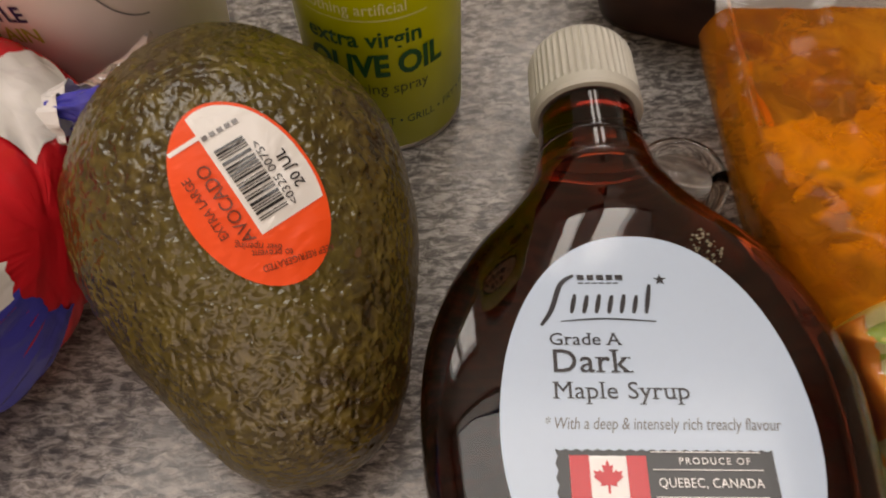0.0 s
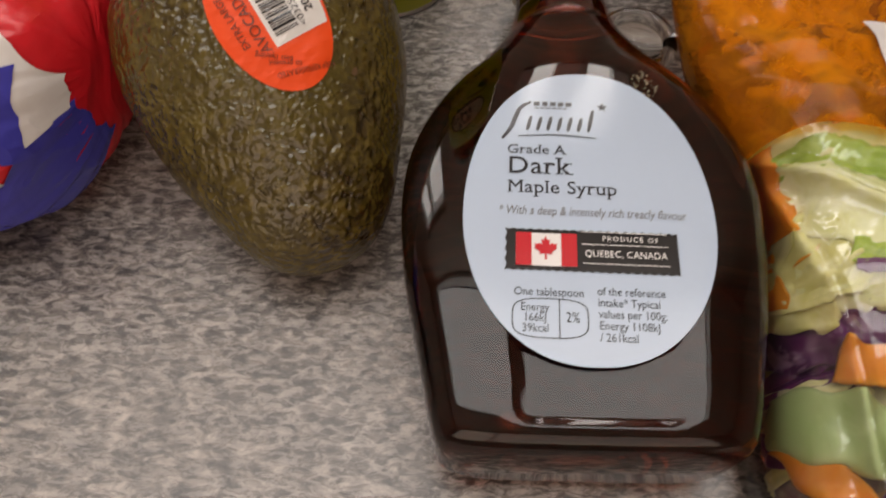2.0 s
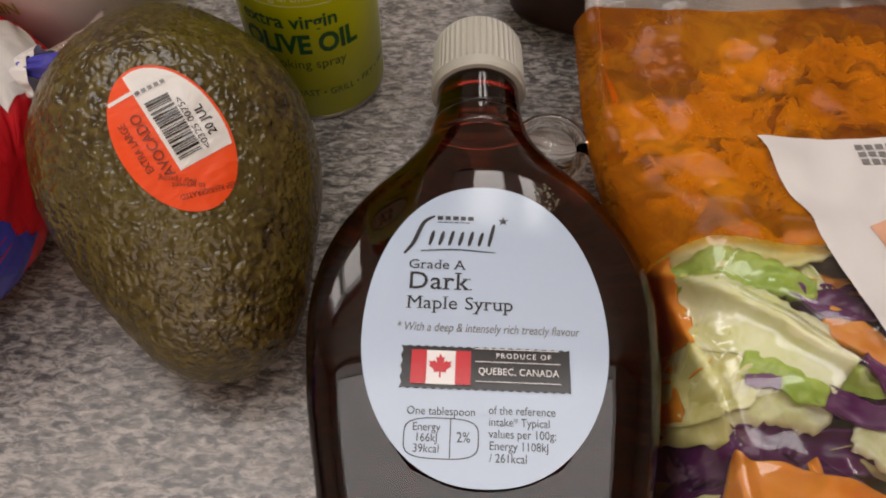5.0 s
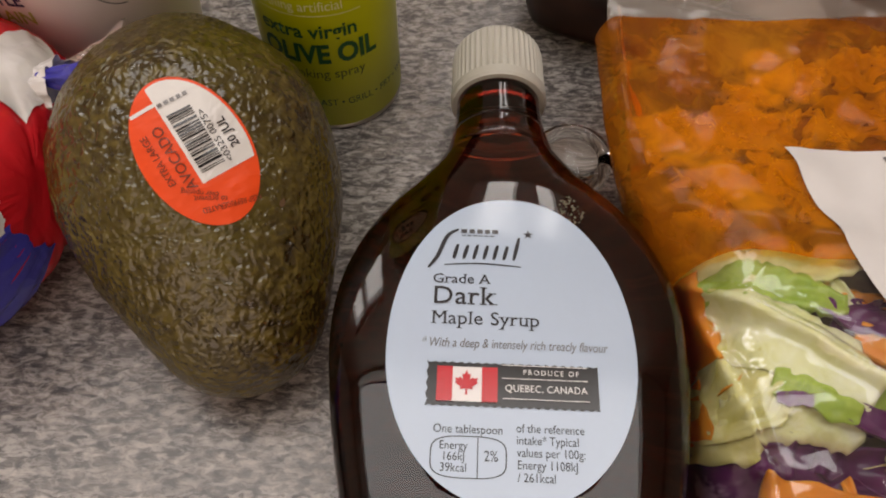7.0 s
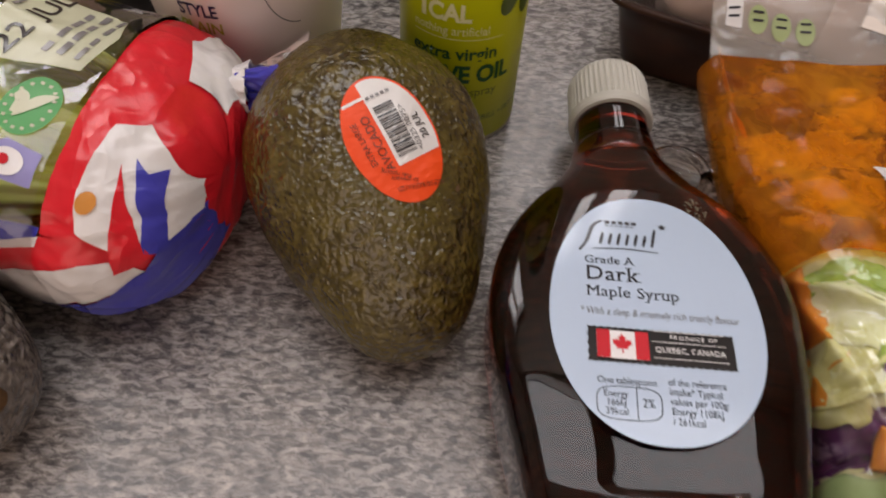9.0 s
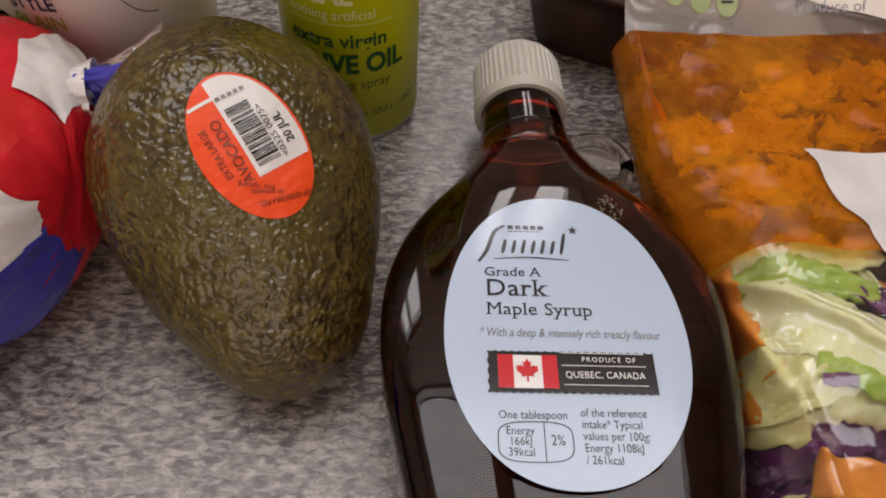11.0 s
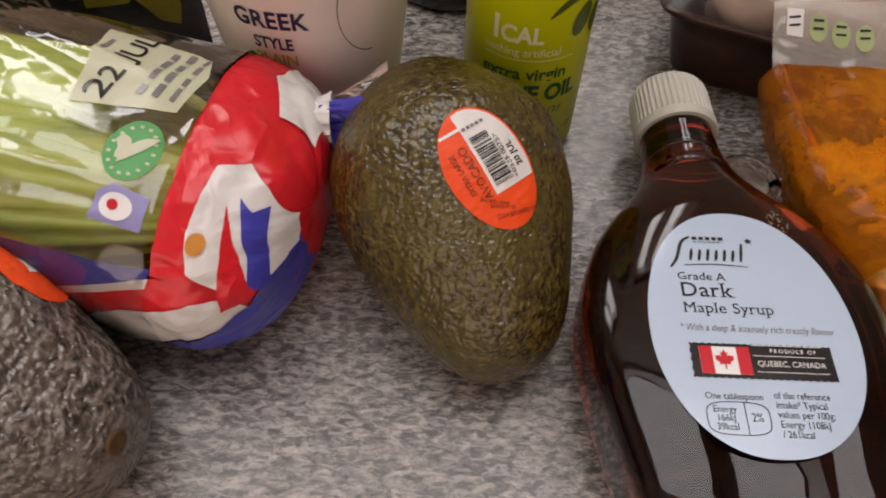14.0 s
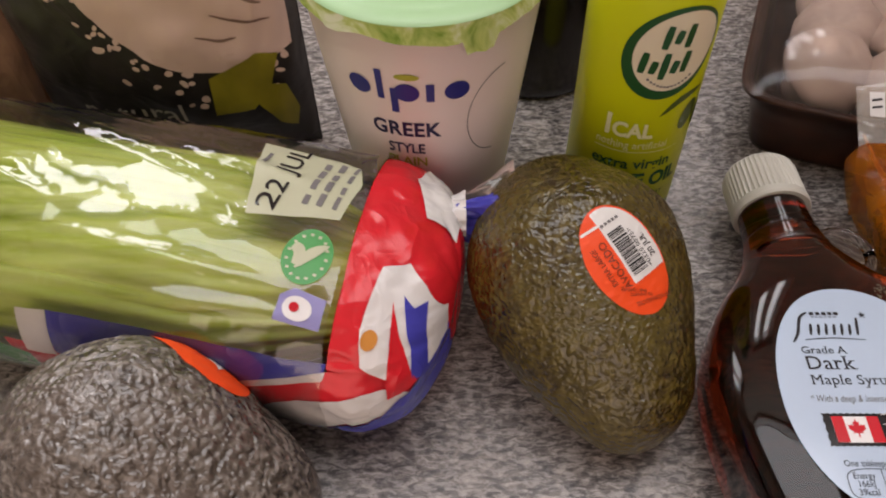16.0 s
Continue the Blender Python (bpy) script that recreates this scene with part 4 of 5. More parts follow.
    put("badge_mark", flat(ellipse(0.0018, 0.0016, 12, -0.002, 0.0004)), M_FLAG_RED, 47, 53.5, -4, 0.0028, lil)
    # gathered tail of film at the cut end
    for k, (mat, r0, at) in enumerate(((M_BLUE_FILM, 0.010, (0.004, 0.032, 0.052)), (M_FILM, 0.011, (0.014, 0.038, 0.060)), (M_BLUE_FILM, 0.006, (0.010, 0.028, 0.066)), (M_WHITE_FILM, 0.008, (-0.006, 0.030, 0.060)))):
        def f(u, v, k=k, r0=r0, at=at):
            w = 2 * math.pi * v
            r = r0 * (0.25 + 0.9 * u) * (1 + 0.55 * noise.noise((math.cos(w) * 2.2 + k * 5, math.sin(w) * 2.2, u * 2)))
            return (at[0] - 0.010 + 0.020 * u, at[1] + r * math.cos(w) * 0.9, at[2] + r * math.sin(w) - 0.004)
        part("film_tail", sheet(f, 10, 40, True), mat, c, "gathered tail of packing film", k == 1)
    return c


celery_pack()


# ---- salad bag ----
BAG_LEFT = [(-0.10, 0.096), (0.0, 0.0915), (0.02, 0.0900), (0.045, 0.0905), (0.07, 0.0945), (0.09, 0.0930), (0.105, 0.0840), (0.125, 0.0755), (0.16, 0.0750), (0.22, 0.0760)]
BAG_Y = (-0.075, 0.188)
FOLDS = [((0.098, 0.089), (0.142, 0.053), 0.0046, 0.0020), ((0.098, 0.089), (0.1085, 0.034), 0.0042, 0.0019), ((0.1085, 0.034), (0.112, -0.01), 0.0036, 0.0019), ((0.142, 0.053), (0.20, 0.035), 0.003, 0.004),
         ((0.081, 0.120), (0.135, 0.124), 0.0025, 0.004), ((0.090, 0.112), (0.150, 0.096), 0.0025, 0.004), ((0.086, 0.185), (0.084, 0.135), 0.0030, 0.004), ((0.115, 0.19), (0.111, 0.150), 0.0015, 0.004)]


def bag_left(y):
    return smooth_rows(BAG_LEFT, min(max(y, -0.0999), 0.2199))[0]


def bag_lean(y):
    """How far the bag's side draws in under its top edge."""
    return 0.021 * min(max((y - 0.098) / 0.022, 0), 1)


def bag_z(x, y):
    """The top of the filled bag."""
    e = min(max((x - bag_left(y)) / (0.026 - 0.016 * min(max((y - 0.10) / 0.05, 0), 1)), 0), 1)
    side = math.sqrt(max(1 - (1 - e) ** 2.2, 0))
    e2 = min(max((y - BAG_Y[0]) / 0.05, 0), 1)
    end = math.sqrt(max(1 - (1 - e2) ** 2, 0))
    slope = 0.046 - 0.012 * min(max((0.05 - y) / 0.05, 0), 1) + 0.004 * min(max((x - 0.1) / 0.1, 0), 1)
    z = 0.002 + slope * (0.10 + 0.90 * side) * end
    q = Vector((x * 30, y * 30, 0.4))
    z += side * (0.0030 * noise.noise(q) + 0.0012 * noise.noise(q * 2.9) + 0.0010 * (0.4 - abs(noise.noise(q * 2.1 + Vector((5, 0, 0))))))
    p = Vector((x, y))
    for a, b, h, w in FOLDS:
        a, b = Vector(a), Vector(b)
        t = min(max((p - a).dot(b - a) / (b - a).length_squared, 0), 1)
        d = (p - a - (b - a) * t).length
        z += h * max(0.0, 1 - d / (2.4 * w)) ** 1.6 * (0.55 + 0.45 * math.sin(math.pi * min(max(t, 0.05), 0.95)))
    return z


def fresh(name, dark, light, edge=None, rough=0.35, scale=120.0, sss=0.1):
    n = Nodes(name)
    v = n.coord()
    a = n.noise(v, scale, 4, 0.6, 0.8)
    b = n.noise(v, scale * 0.25, 2)
    col = n.ramp(n.math("MULTIPLY", n.math("ADD", a, b), 0.5), [(0.36, dark), (0.62, light)])
    if edge:
        col = n.mix(n.ramp(n.noise(v, scale * 0.6, 3, 0.5, 1.5), [(0.58, 0.0), (0.66, 0.8)]), col, edge)
    if "lettuce" in name:
        vein = n.ramp(n.math("ABSOLUTE", n.math("SUBTRACT", n.noise(v, 75, 2, 0.5, 1.8), 0.5)), [(0.0, 0.22), (0.05, 0.0)])
        col = n.mix(vein, col, tuple(min(1, c * 1.15 + 0.05) for c in light))
    col = n.mix(n.math("MULTIPLY", n.random(), 0.2), col, dark)
    n.put(n.bsdf.inputs["Subsurface Weight"], sss)
    n.put(n.bsdf.inputs["Subsurface Radius"], (0.003, 0.003, 0.002))
    return n.set(Base_Color=col, Roughness=rough, Normal=n.bump(a, 0.35, 0.001))


M_LETTUCE = fresh("pale_lettuce", (0.80, 0.80, 0.40), (0.95, 0.95, 0.78))
M_LETTUCE_GREEN = fresh("green_lettuce", (0.30, 0.46, 0.05), (0.58, 0.68, 0.16))
M_LETTUCE_YELLOW = fresh("yellow_lettuce", (0.72, 0.68, 0.24), (0.92, 0.89, 0.58))
M_CABBAGE = fresh("red_cabbage", (0.060, 0.006, 0.055), (0.22, 0.024, 0.19), (0.42, 0.26, 0.40), 0.3, 90)
M_CARROT = fresh("carrot_flesh", (0.88, 0.26, 0.015), (0.97, 0.42, 0.050), None, 0.4, 160)
# cabbage, lettuce and carrot tones, darkened for shade deep in the bag
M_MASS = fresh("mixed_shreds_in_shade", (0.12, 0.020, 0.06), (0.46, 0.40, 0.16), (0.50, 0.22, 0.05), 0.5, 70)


def orange_film():
    n = Nodes("translucent_orange_print")
    v = n.coord()
    nor = film_normal(n, v, 0.25)
    tr = n.node("BsdfTransparent", {"Color": (1.0, 0.52, 0.045)}).outputs[0]
    cloud = n.math("ADD", n.math("MULTIPLY", n.noise(v, 26, 3, 0.5, 0.8), 0.65), n.math("MULTIPLY", n.noise(v, 120, 3, 0.6, 1.2), 0.35))
    tone = n.ramp(cloud, [(0.36, (0.27, 0.070, 0.012)), (0.50, (0.46, 0.140, 0.014)), (0.64, (0.72, 0.260, 0.020))])
    df = n.node("BsdfDiffuse", {"Color": tone, "Normal": nor}).outputs[0]
    m = n.node("MixShader", {0: 0.46})
    n.put(m.inputs[1], tr), n.put(m.inputs[2], df)
    n.put(n.out.inputs[0], gloss_over(n, m.outputs[0], 0.12, 1.45, 0.30, nor))
    return n.mat


M_ORANGE_FILM = orange_film()
M_BAG_LABEL = plain("white_bag_label", (0.64, 0.62, 0.61), 0.4, 0.02, 200)
M_BAG_PEACH = plain("peach_label_print", (0.80, 0.42, 0.28), 0.4, 0.10, 60)
M_BAG_FILM = clear_film("clear_bag_film", (0.97, 0.97, 0.97), 0.010, 0.05, 1.7, (0.75, 0.75, 0.75), 0.35)
M_HEM_FILM = clear_film("clear_bag_hem", (0.95, 0.95, 0.94), 0.30, 0.10, 1.0, (0.72, 0.66, 0.60), 0.5)


def salad_bag():
    bag = thing("salad_bag", "clear and orange printed bag of chopped mixed salad", "salad bag", pose(0.12, 0.06, 0))
    inv = Matrix.Translation((-0.12, -0.06, 0))
    X1 = 0.34

    def film(y0, y1, nv, lift=0.0):
        def f(u, v):
            y = y0(u) + (y1(u) - y0(u)) * v
            xl = bag_left(y)
            x = xl + (X1 - xl) * u ** 1.5
            z = bag_z(x, y)
            return inv @ Vector((x + bag_lean(y) * max(0.0, 1 - z / 0.040), y, z + lift))
        return f
    seam = lambda u: 0.0905 + 0.004 * math.sin(u * 9)
    part("clear_front", sheet(film(lambda u: BAG_Y[0], seam, 0), 200, 170), M_BAG_FILM, bag, "clear glossy creased film")
    part("orange_front", sheet(film(seam, lambda u: BAG_Y[1], 0), 200, 110), M_ORANGE_FILM, bag, "translucent orange printed film")
    back = sheet(lambda u, v: inv @ Vector((bag_left(BAG_Y[0] + 0.263 * v) + bag_lean(BAG_Y[0] + 0.263 * v) + (X1 - 0.022 - bag_left(BAG_Y[0] + 0.263 * v)) * u, BAG_Y[0] + 0.263 * v, 0.0015)), 20, 20)
    part("back_film", back, M_BAG_FILM, bag, "clear film underside")
    top = sheet(lambda u, v: inv @ Vector((0.095 - 0.013 * v + (X1 - 0.095) * u, BAG_Y[1] + 0.0005 * v, 0.0015 + (bag_z(0.082 + (X1 - 0.095) * u, BAG_Y[1]) - 0.0015) * v)), 60, 6)
    part("end_film", top, M_ORANGE_FILM, bag, "orange printed film end")

    def hem_at(x, y, lift=0.0):
        t = (y - BAG_Y[1]) / 0.022
        return Vector((x, y, bag_z(x, BAG_Y[1]) * (1 - t) + (0.064 + 0.002 * noise.noise((x * 60, y * 60, 2))) * t + lift + 0.0012 * math.sin(x * 210) * t))
    hem = part("top_hem", sheet(lambda u, v: inv @ hem_at(0.082 + (X1 - 0.082) * u, BAG_Y[1] + 0.022 * v), 90, 10), M_HEM_FILM, bag, "clear crimped top hem")
    for k in range(4):
        cx = 0.0900 + 0.0098 * k
        pts = ellipse(0.0040, 0.0046, 20, cx, BAG_Y[1] + 0.0135 - 0.0014 * k)
        if k == 0:
            pts = [(cx - 0.0032, BAG_Y[1] + 0.010), (cx + 0.0034, BAG_Y[1] + 0.009), (cx + 0.0036, BAG_Y[1] + 0.018), (cx - 0.0028, BAG_Y[1] + 0.019)]
        pill = part("nutrition_pill", mapped(flat(pts), lambda x, y: inv @ hem_at(x, y, 0.0006)), M_BAG_LABEL if k == 0 else M_PILL, hem, "", False)
        part("pill_print", mapped(bars([(cx - 0.0022, BAG_Y[1] + 0.0125 - 0.0012 * k + 0.0026 * j, cx + 0.0022, BAG_Y[1] + 0.0133 - 0.0012 * k + 0.0026 * j) for j in (0, 1)]), lambda x, y: inv @ hem_at(x, y, 0.0009)), M_INK, pill, "", False)
    # label on the front
    def put(name, bm, mat, lift, parent, text=""):
        return part(name, mapped(fine(bm, 0.003), lambda x, y: inv @ Vector((x, y, bag_z(x, y) + lift))), mat, parent, text)
    lab = put("front_label", flat([(0.130, 0.1305), (0.20, 0.1285), (0.27, 0.127), (0.27, 0.045), (0.156, 0.052), (0.150, 0.062)]), M_BAG_LABEL, 0.0008, bag, "white printed front label")
    put("small_print", bars([(0.1585 + 0.0030 * k, 0.1180 + 0.0032 * j, 0.1585 + 0.0030 * k + 0.0022, 0.1202 + 0.0032 * j) for k in range(8) for j in range(3)]), M_GREY_INK, 0.0011, lab)
    put("label_picture", flat([(0.1545, 0.0960), (0.167, 0.1015), (0.190, 0.1005), (0.195, 0.0890), (0.165, 0.0885), (0.157, 0.0890)]), M_BAG_PEACH, 0.0011, lab, "peach printed patch")
    put("small_print", bars([(0.168 + 0.003 * k, 0.0790, 0.1702 + 0.003 * k, 0.0805) for k in range(8)]), M_INK, 0.0011, lab)

    # contents
    def slab(name, cx, cy, length, width, ang, mat, depth, thick=0.0012, ruffle=0.0015, taper=0.4, bend=0.0, seed=0.0, text="", nu=30, nv=14):
        c, s = math.cos(radians(ang)), math.sin(radians(ang))

        def pt(u, v, up):
            a = (u - 0.5) * length
            wob = 1 + 0.28 * noise.noise((u * 3 + seed, v * 0.7, seed))
            b = (v - 0.5) * width * wob * (1 - taper * abs(2 * u - 1) ** 2.2)
            b += bend * (4 * (u - 0.5) ** 2 - 0.5) + 0.16 * width * noise.noise((u * 5, seed * 3, 1))
            x, y = cx + c * a - s * b, cy + s * a + c * b
            if mat in (M_LETTUCE, M_LETTUCE_YELLOW, M_LETTUCE_GREEN) and width > 0.01:
                b += 0.0016 * noise.noise((u * 22 + seed, v * 3, 5)) * abs(2 * v - 1) ** 2
                x, y = cx + c * a - s * b, cy + s * a + c * b
            rip = ruffle * noise.noise((a * 260 + seed * 7, b * 330, seed)) + ruffle * 0.8 * math.sin(v * 6.3 + seed) * (2 * v - 1)
            edge = min(u, 1 - u, v, 1 - v) * 6
            th = thick * min(1, 0.35 + edge)
            x = max(x, bag_left(y) + 0.003 + 0.40 * bag_lean(y))
            z = max(min(bag_z(x, y) - depth + rip, bag_z(x, y) - 0.0014), 0.0035)
            return inv @ Vector((x, y, z - (0 if up else th)))
        bm = bmesh.new()
        tops = [[bm.verts.new(pt(i / nu, j / nv, True)) for j in range(nv + 1)] for i in range(nu + 1)]
        bots = [[bm.verts.new(pt(i / nu, j / nv, False)) for j in range(nv + 1)] for i in range(nu + 1)]
        for i in range(nu):
            for j in range(nv):
                bm.faces.new((tops[i][j], tops[i + 1][j], tops[i + 1][j + 1], tops[i][j + 1]))
                bm.faces.new((bots[i][j + 1], bots[i + 1][j + 1], bots[i + 1][j], bots[i][j]))
        rim = [(i, 0) for i in range(nu)] + [(nu, j) for j in range(nv)] + [(i, nv) for i in range(nu, 0, -1)] + [(0, j) for j in range(nv, 0, -1)]
        for (i, j), (k, l) in zip(rim, rim[1:] + rim[:1]):
            bm.faces.new((tops[k][l], tops[i][j], bots[i][j], bots[k][l]))
        return part(name, bm, mat, bag, text)
    # one lumpy sheet, coloured as shaded shreds, fills the bag under the leaves
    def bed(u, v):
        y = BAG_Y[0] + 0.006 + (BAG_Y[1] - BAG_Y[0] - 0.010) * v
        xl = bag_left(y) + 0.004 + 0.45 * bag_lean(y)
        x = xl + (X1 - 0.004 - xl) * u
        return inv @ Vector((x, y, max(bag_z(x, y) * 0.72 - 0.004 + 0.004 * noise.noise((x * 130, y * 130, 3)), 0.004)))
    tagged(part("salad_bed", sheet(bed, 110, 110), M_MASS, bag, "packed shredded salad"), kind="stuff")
    # the leaves and sticks that lie against the film
    slab("lettuce_leaf", 0.1185, 0.0670, 0.050, 0.022, -38, M_LETTUCE, 0.0020, 0.0014, 0.0010, 0.55, 0.0, 1.0, "pale green lettuce leaf")
    slab("lettuce_leaf", 0.1050, 0.0540, 0.034, 0.020, 72, M_LETTUCE_YELLOW, 0.0040, 0.0016, 0.0030, 0.4, 0.0, 2.0, "yellow-white lettuce leaf")
    slab("lettuce_leaf", 0.1180, 0.0470, 0.034, 0.012, -8, M_LETTUCE, 0.0045, 0.0014, 0.0022, 0.4, 0.002, 2.6, "pale green lettuce leaf")
    slab("lettuce_leaf", 0.1180, 0.0840, 0.040, 0.013, -14, M_LETTUCE_GREEN, 0.0030, 0.0030, 0.0020, 0.5, -0.002, 3.0, "green lettuce rib")
    slab("lettuce_leaf", 0.1200, 0.0920, 0.050, 0.012, 4, M_LETTUCE_YELLOW, 0.0045, 0.0016, 0.0016, 0.3, 0.0, 4.0, "yellow-white lettuce leaf")
    slab("lettuce_leaf", 0.1230, 0.0520, 0.022, 0.009, -25, M_LETTUCE_GREEN, 0.0018, 0.0014, 0.0008, 0.3, 0.0, 4.4, "green lettuce scrap")
    slab("cabbage_strip", 0.1420, 0.0745, 0.026, 0.010, -16, M_CABBAGE, 0.0032, 0.0020, 0.0015, 0.5, 0.002, 5.0, "purple cabbage strip")
    slab("cabbage_strip", 0.1170, 0.0510, 0.0085, 0.0036, -10, M_CABBAGE, 0.0010, 0.0012, 0.0003, 0.1, 0.0, 5.5, "purple cabbage scrap")
    slab("cabbage_strip", 0.1400, 0.0455, 0.036, 0.0065, -20, M_CABBAGE, 0.0020, 0.0022, 0.0010, 0.8, 0.004, 6.0, "purple cabbage strip")
    slab("cabbage_strip", 0.1020, 0.0380, 0.030, 0.018, -10, M_CABBAGE, 0.0060, 0.0022, 0.0022, 0.3, 0.0, 7.0, "purple cabbage strip")
    slab("cabbage_strip", 0.1300, 0.0360, 0.050, 0.010, -8, M_CABBAGE, 0.0070, 0.0020, 0.0015, 0.3, 0.0, 7.5, "purple cabbage strip")
    slab("carrot_stick", 0.1270, 0.0235, 0.042, 0.0105, -14, M_CARROT, 0.0020, 0.0050, 0.0004, 0.05, 0.0, 8.0, "orange carrot stick")
    slab("carrot_stick", 0.0985, 0.0790, 0.028, 0.0100, 96, M_CARROT, 0.0015, 0.0050, 0.0004, 0.05, 0.0, 8.3, "orange carrot stick")
    slab("carrot_stick", 0.1480, 0.0620, 0.026, 0.0090, -36, M_CARROT, 0.0035, 0.0050, 0.0004, 0.05, 0.0, 8.8, "orange carrot stick")
    slab("carrot_stick", 0.1060, -0.0040, 0.036, 0.0090, -62, M_CARROT, 0.0030, 0.0050, 0.0004, 0.05, 0.0, 9.0, "orange carrot stick")
    slab("celery_slice", 0.1130, 0.0105, 0.042, 0.0175, -16, M_SLICE, 0.0016, 0.0060, 0.0008, 0.35, 0.0, 9.4, "pale green celery slice")
    slab("lettuce_leaf", 0.1550, 0.0320, 0.034, 0.014, -20, M_LETTUCE, 0.0040, 0.0016, 0.0025, 0.5, 0.0, 10.0, "pale green lettuce leaf")
    slab("lettuce_leaf", 0.1460, 0.0120, 0.040, 0.016, 10, M_LETTUCE_GREEN, 0.0040, 0.0016, 0.0025, 0.5, 0.0, 10.5, "green lettuce leaf")
    slab("lettuce_leaf", 0.1060, 0.0500, 0.024, 0.012, 20, M_LETTUCE_YELLOW, 0.0030, 0.0014, 0.0030, 0.4, 0.003, 11.0, "yellow-white lettuce leaf")
    slab("lettuce_leaf", 0.0985, 0.0660, 0.030, 0.006, 80, M_LETTUCE_YELLOW, 0.0030, 0.0020, 0.0012, 0.4, 0.003, 11.5, "yellow-white lettuce rib")
    slab("lettuce_leaf", 0.1360, 0.0560, 0.030, 0.010, -30, M_LETTUCE_GREEN, 0.0042, 0.0014, 0.0020, 0.4, 0.002, 12.0, "green lettuce leaf")
    slab("cabbage_strip", 0.1550, 0.0470, 0.030, 0.0060, -40, M_CABBAGE, 0.0024, 0.0020, 0.0010, 0.6, 0.003, 12.5, "purple cabbage strip")
    slab("carrot_stick", 0.0960, 0.0570, 0.026, 0.0060, 88, M_CARROT, 0.0018, 0.0040, 0.0004, 0.05, 0.0, 13.0, "orange carrot stick")
    rnd = random.Random(21)
    kinds = [("lettuce_leaf", M_LETTUCE), ("lettuce_leaf", M_LETTUCE_YELLOW), ("cabbage_strip", M_CABBAGE), ("carrot_stick", M_CARROT), ("cabbage_strip", M_CABBAGE)]
    for k in range(70):
        name, mat = kinds[k % 5]
        x, y = rnd.uniform(0.094, 0.19), rnd.uniform(-0.03, 0.095)
        slab(name, x, y, rnd.uniform(0.016, 0.034), rnd.uniform(0.004, 0.011), rnd.uniform(-60, 60), mat, rnd.uniform(0.006, 0.010), 0.0015, 0.0020, 0.4, rnd.uniform(-0.003, 0.003), k * 1.3)
    for k in range(10):
        slab("carrot_shred", 0.0800 + rnd.uniform(0, 0.012), rnd.uniform(0.150, 0.184), rnd.uniform(0.014, 0.030), rnd.uniform(0.0016, 0.0030), rnd.uniform(72, 108), M_CARROT, rnd.uniform(0.0015, 0.0035), 0.0012, 0.0010, 0.3, rnd.uniform(-0.002, 0.002), k * 2.3, "", 14, 4)
    # ruffled pale leaves and dark cabbage under the orange print
    for k in range(34):
        x = rnd.uniform(0.082, 0.200)
        y = rnd.uniform(0.150, 0.183) if k % 2 and x < 0.124 else rnd.uniform(0.097, 0.178)
        slab("cabbage_strip", x, y, rnd.uniform(0.022, 0.040), rnd.uniform(0.010, 0.018), rnd.uniform(-70, 70), M_CABBAGE, rnd.uniform(0.0055, 0.0085), 0.0014, 0.0030, 0.4, rnd.uniform(-0.003, 0.003), k * 1.9, "", 18, 8)
    for k in range(150):
        u = rnd.random()
        if k % 3 == 0:      # low frill on the open side
            x, y = 0.092 + 0.036 * u, rnd.gauss(0.1400, 0.0026)
        elif k % 3 == 1:    # heap that climbs towards the middle
            x = 0.122 + 0.075 * u
            y = rnd.uniform(0.138, 0.150 + 0.022 * min(1, (x - 0.118) / 0.014))
        else:               # frill below the crease
            x, y = 0.104 + 0.090 * u, rnd.gauss(0.1190, 0.0050)
        slab("lettuce_leaf", x, y, rnd.uniform(0.009, 0.020), rnd.uniform(0.0050, 0.0100), rnd.uniform(-45, 75), (M_LETTUCE, M_LETTUCE_YELLOW)[k % 2], rnd.uniform(0.0016, 0.0048), 0.0012, 0.0034, 0.55, rnd.uniform(-0.005, 0.005), k * 0.77, "", 20, 8)
    for k in range(44):
        x = rnd.uniform(0.092, 0.205)
        slab("salad_shred", x, rnd.choice((rnd.uniform(0.136, 0.150), rnd.uniform(0.110, 0.126))), rnd.uniform(0.008, 0.018), rnd.uniform(0.0018, 0.0034), rnd.uniform(-60, 60), M_LETTUCE_YELLOW, rnd.uniform(0.0016, 0.0040), 0.0011, 0.0024, 0.4, rnd.uniform(-0.007, 0.007), k * 0.57, "", 12, 4)
    return bag


M_PILL = plain("pale_green_pill_print", (0.33, 0.40, 0.19), 0.4, 0.05, 200)
M_SLICE = fresh("pale_celery_slice", (0.40, 0.55, 0.22), (0.62, 0.74, 0.40), None, 0.35, 90)
salad_bag()


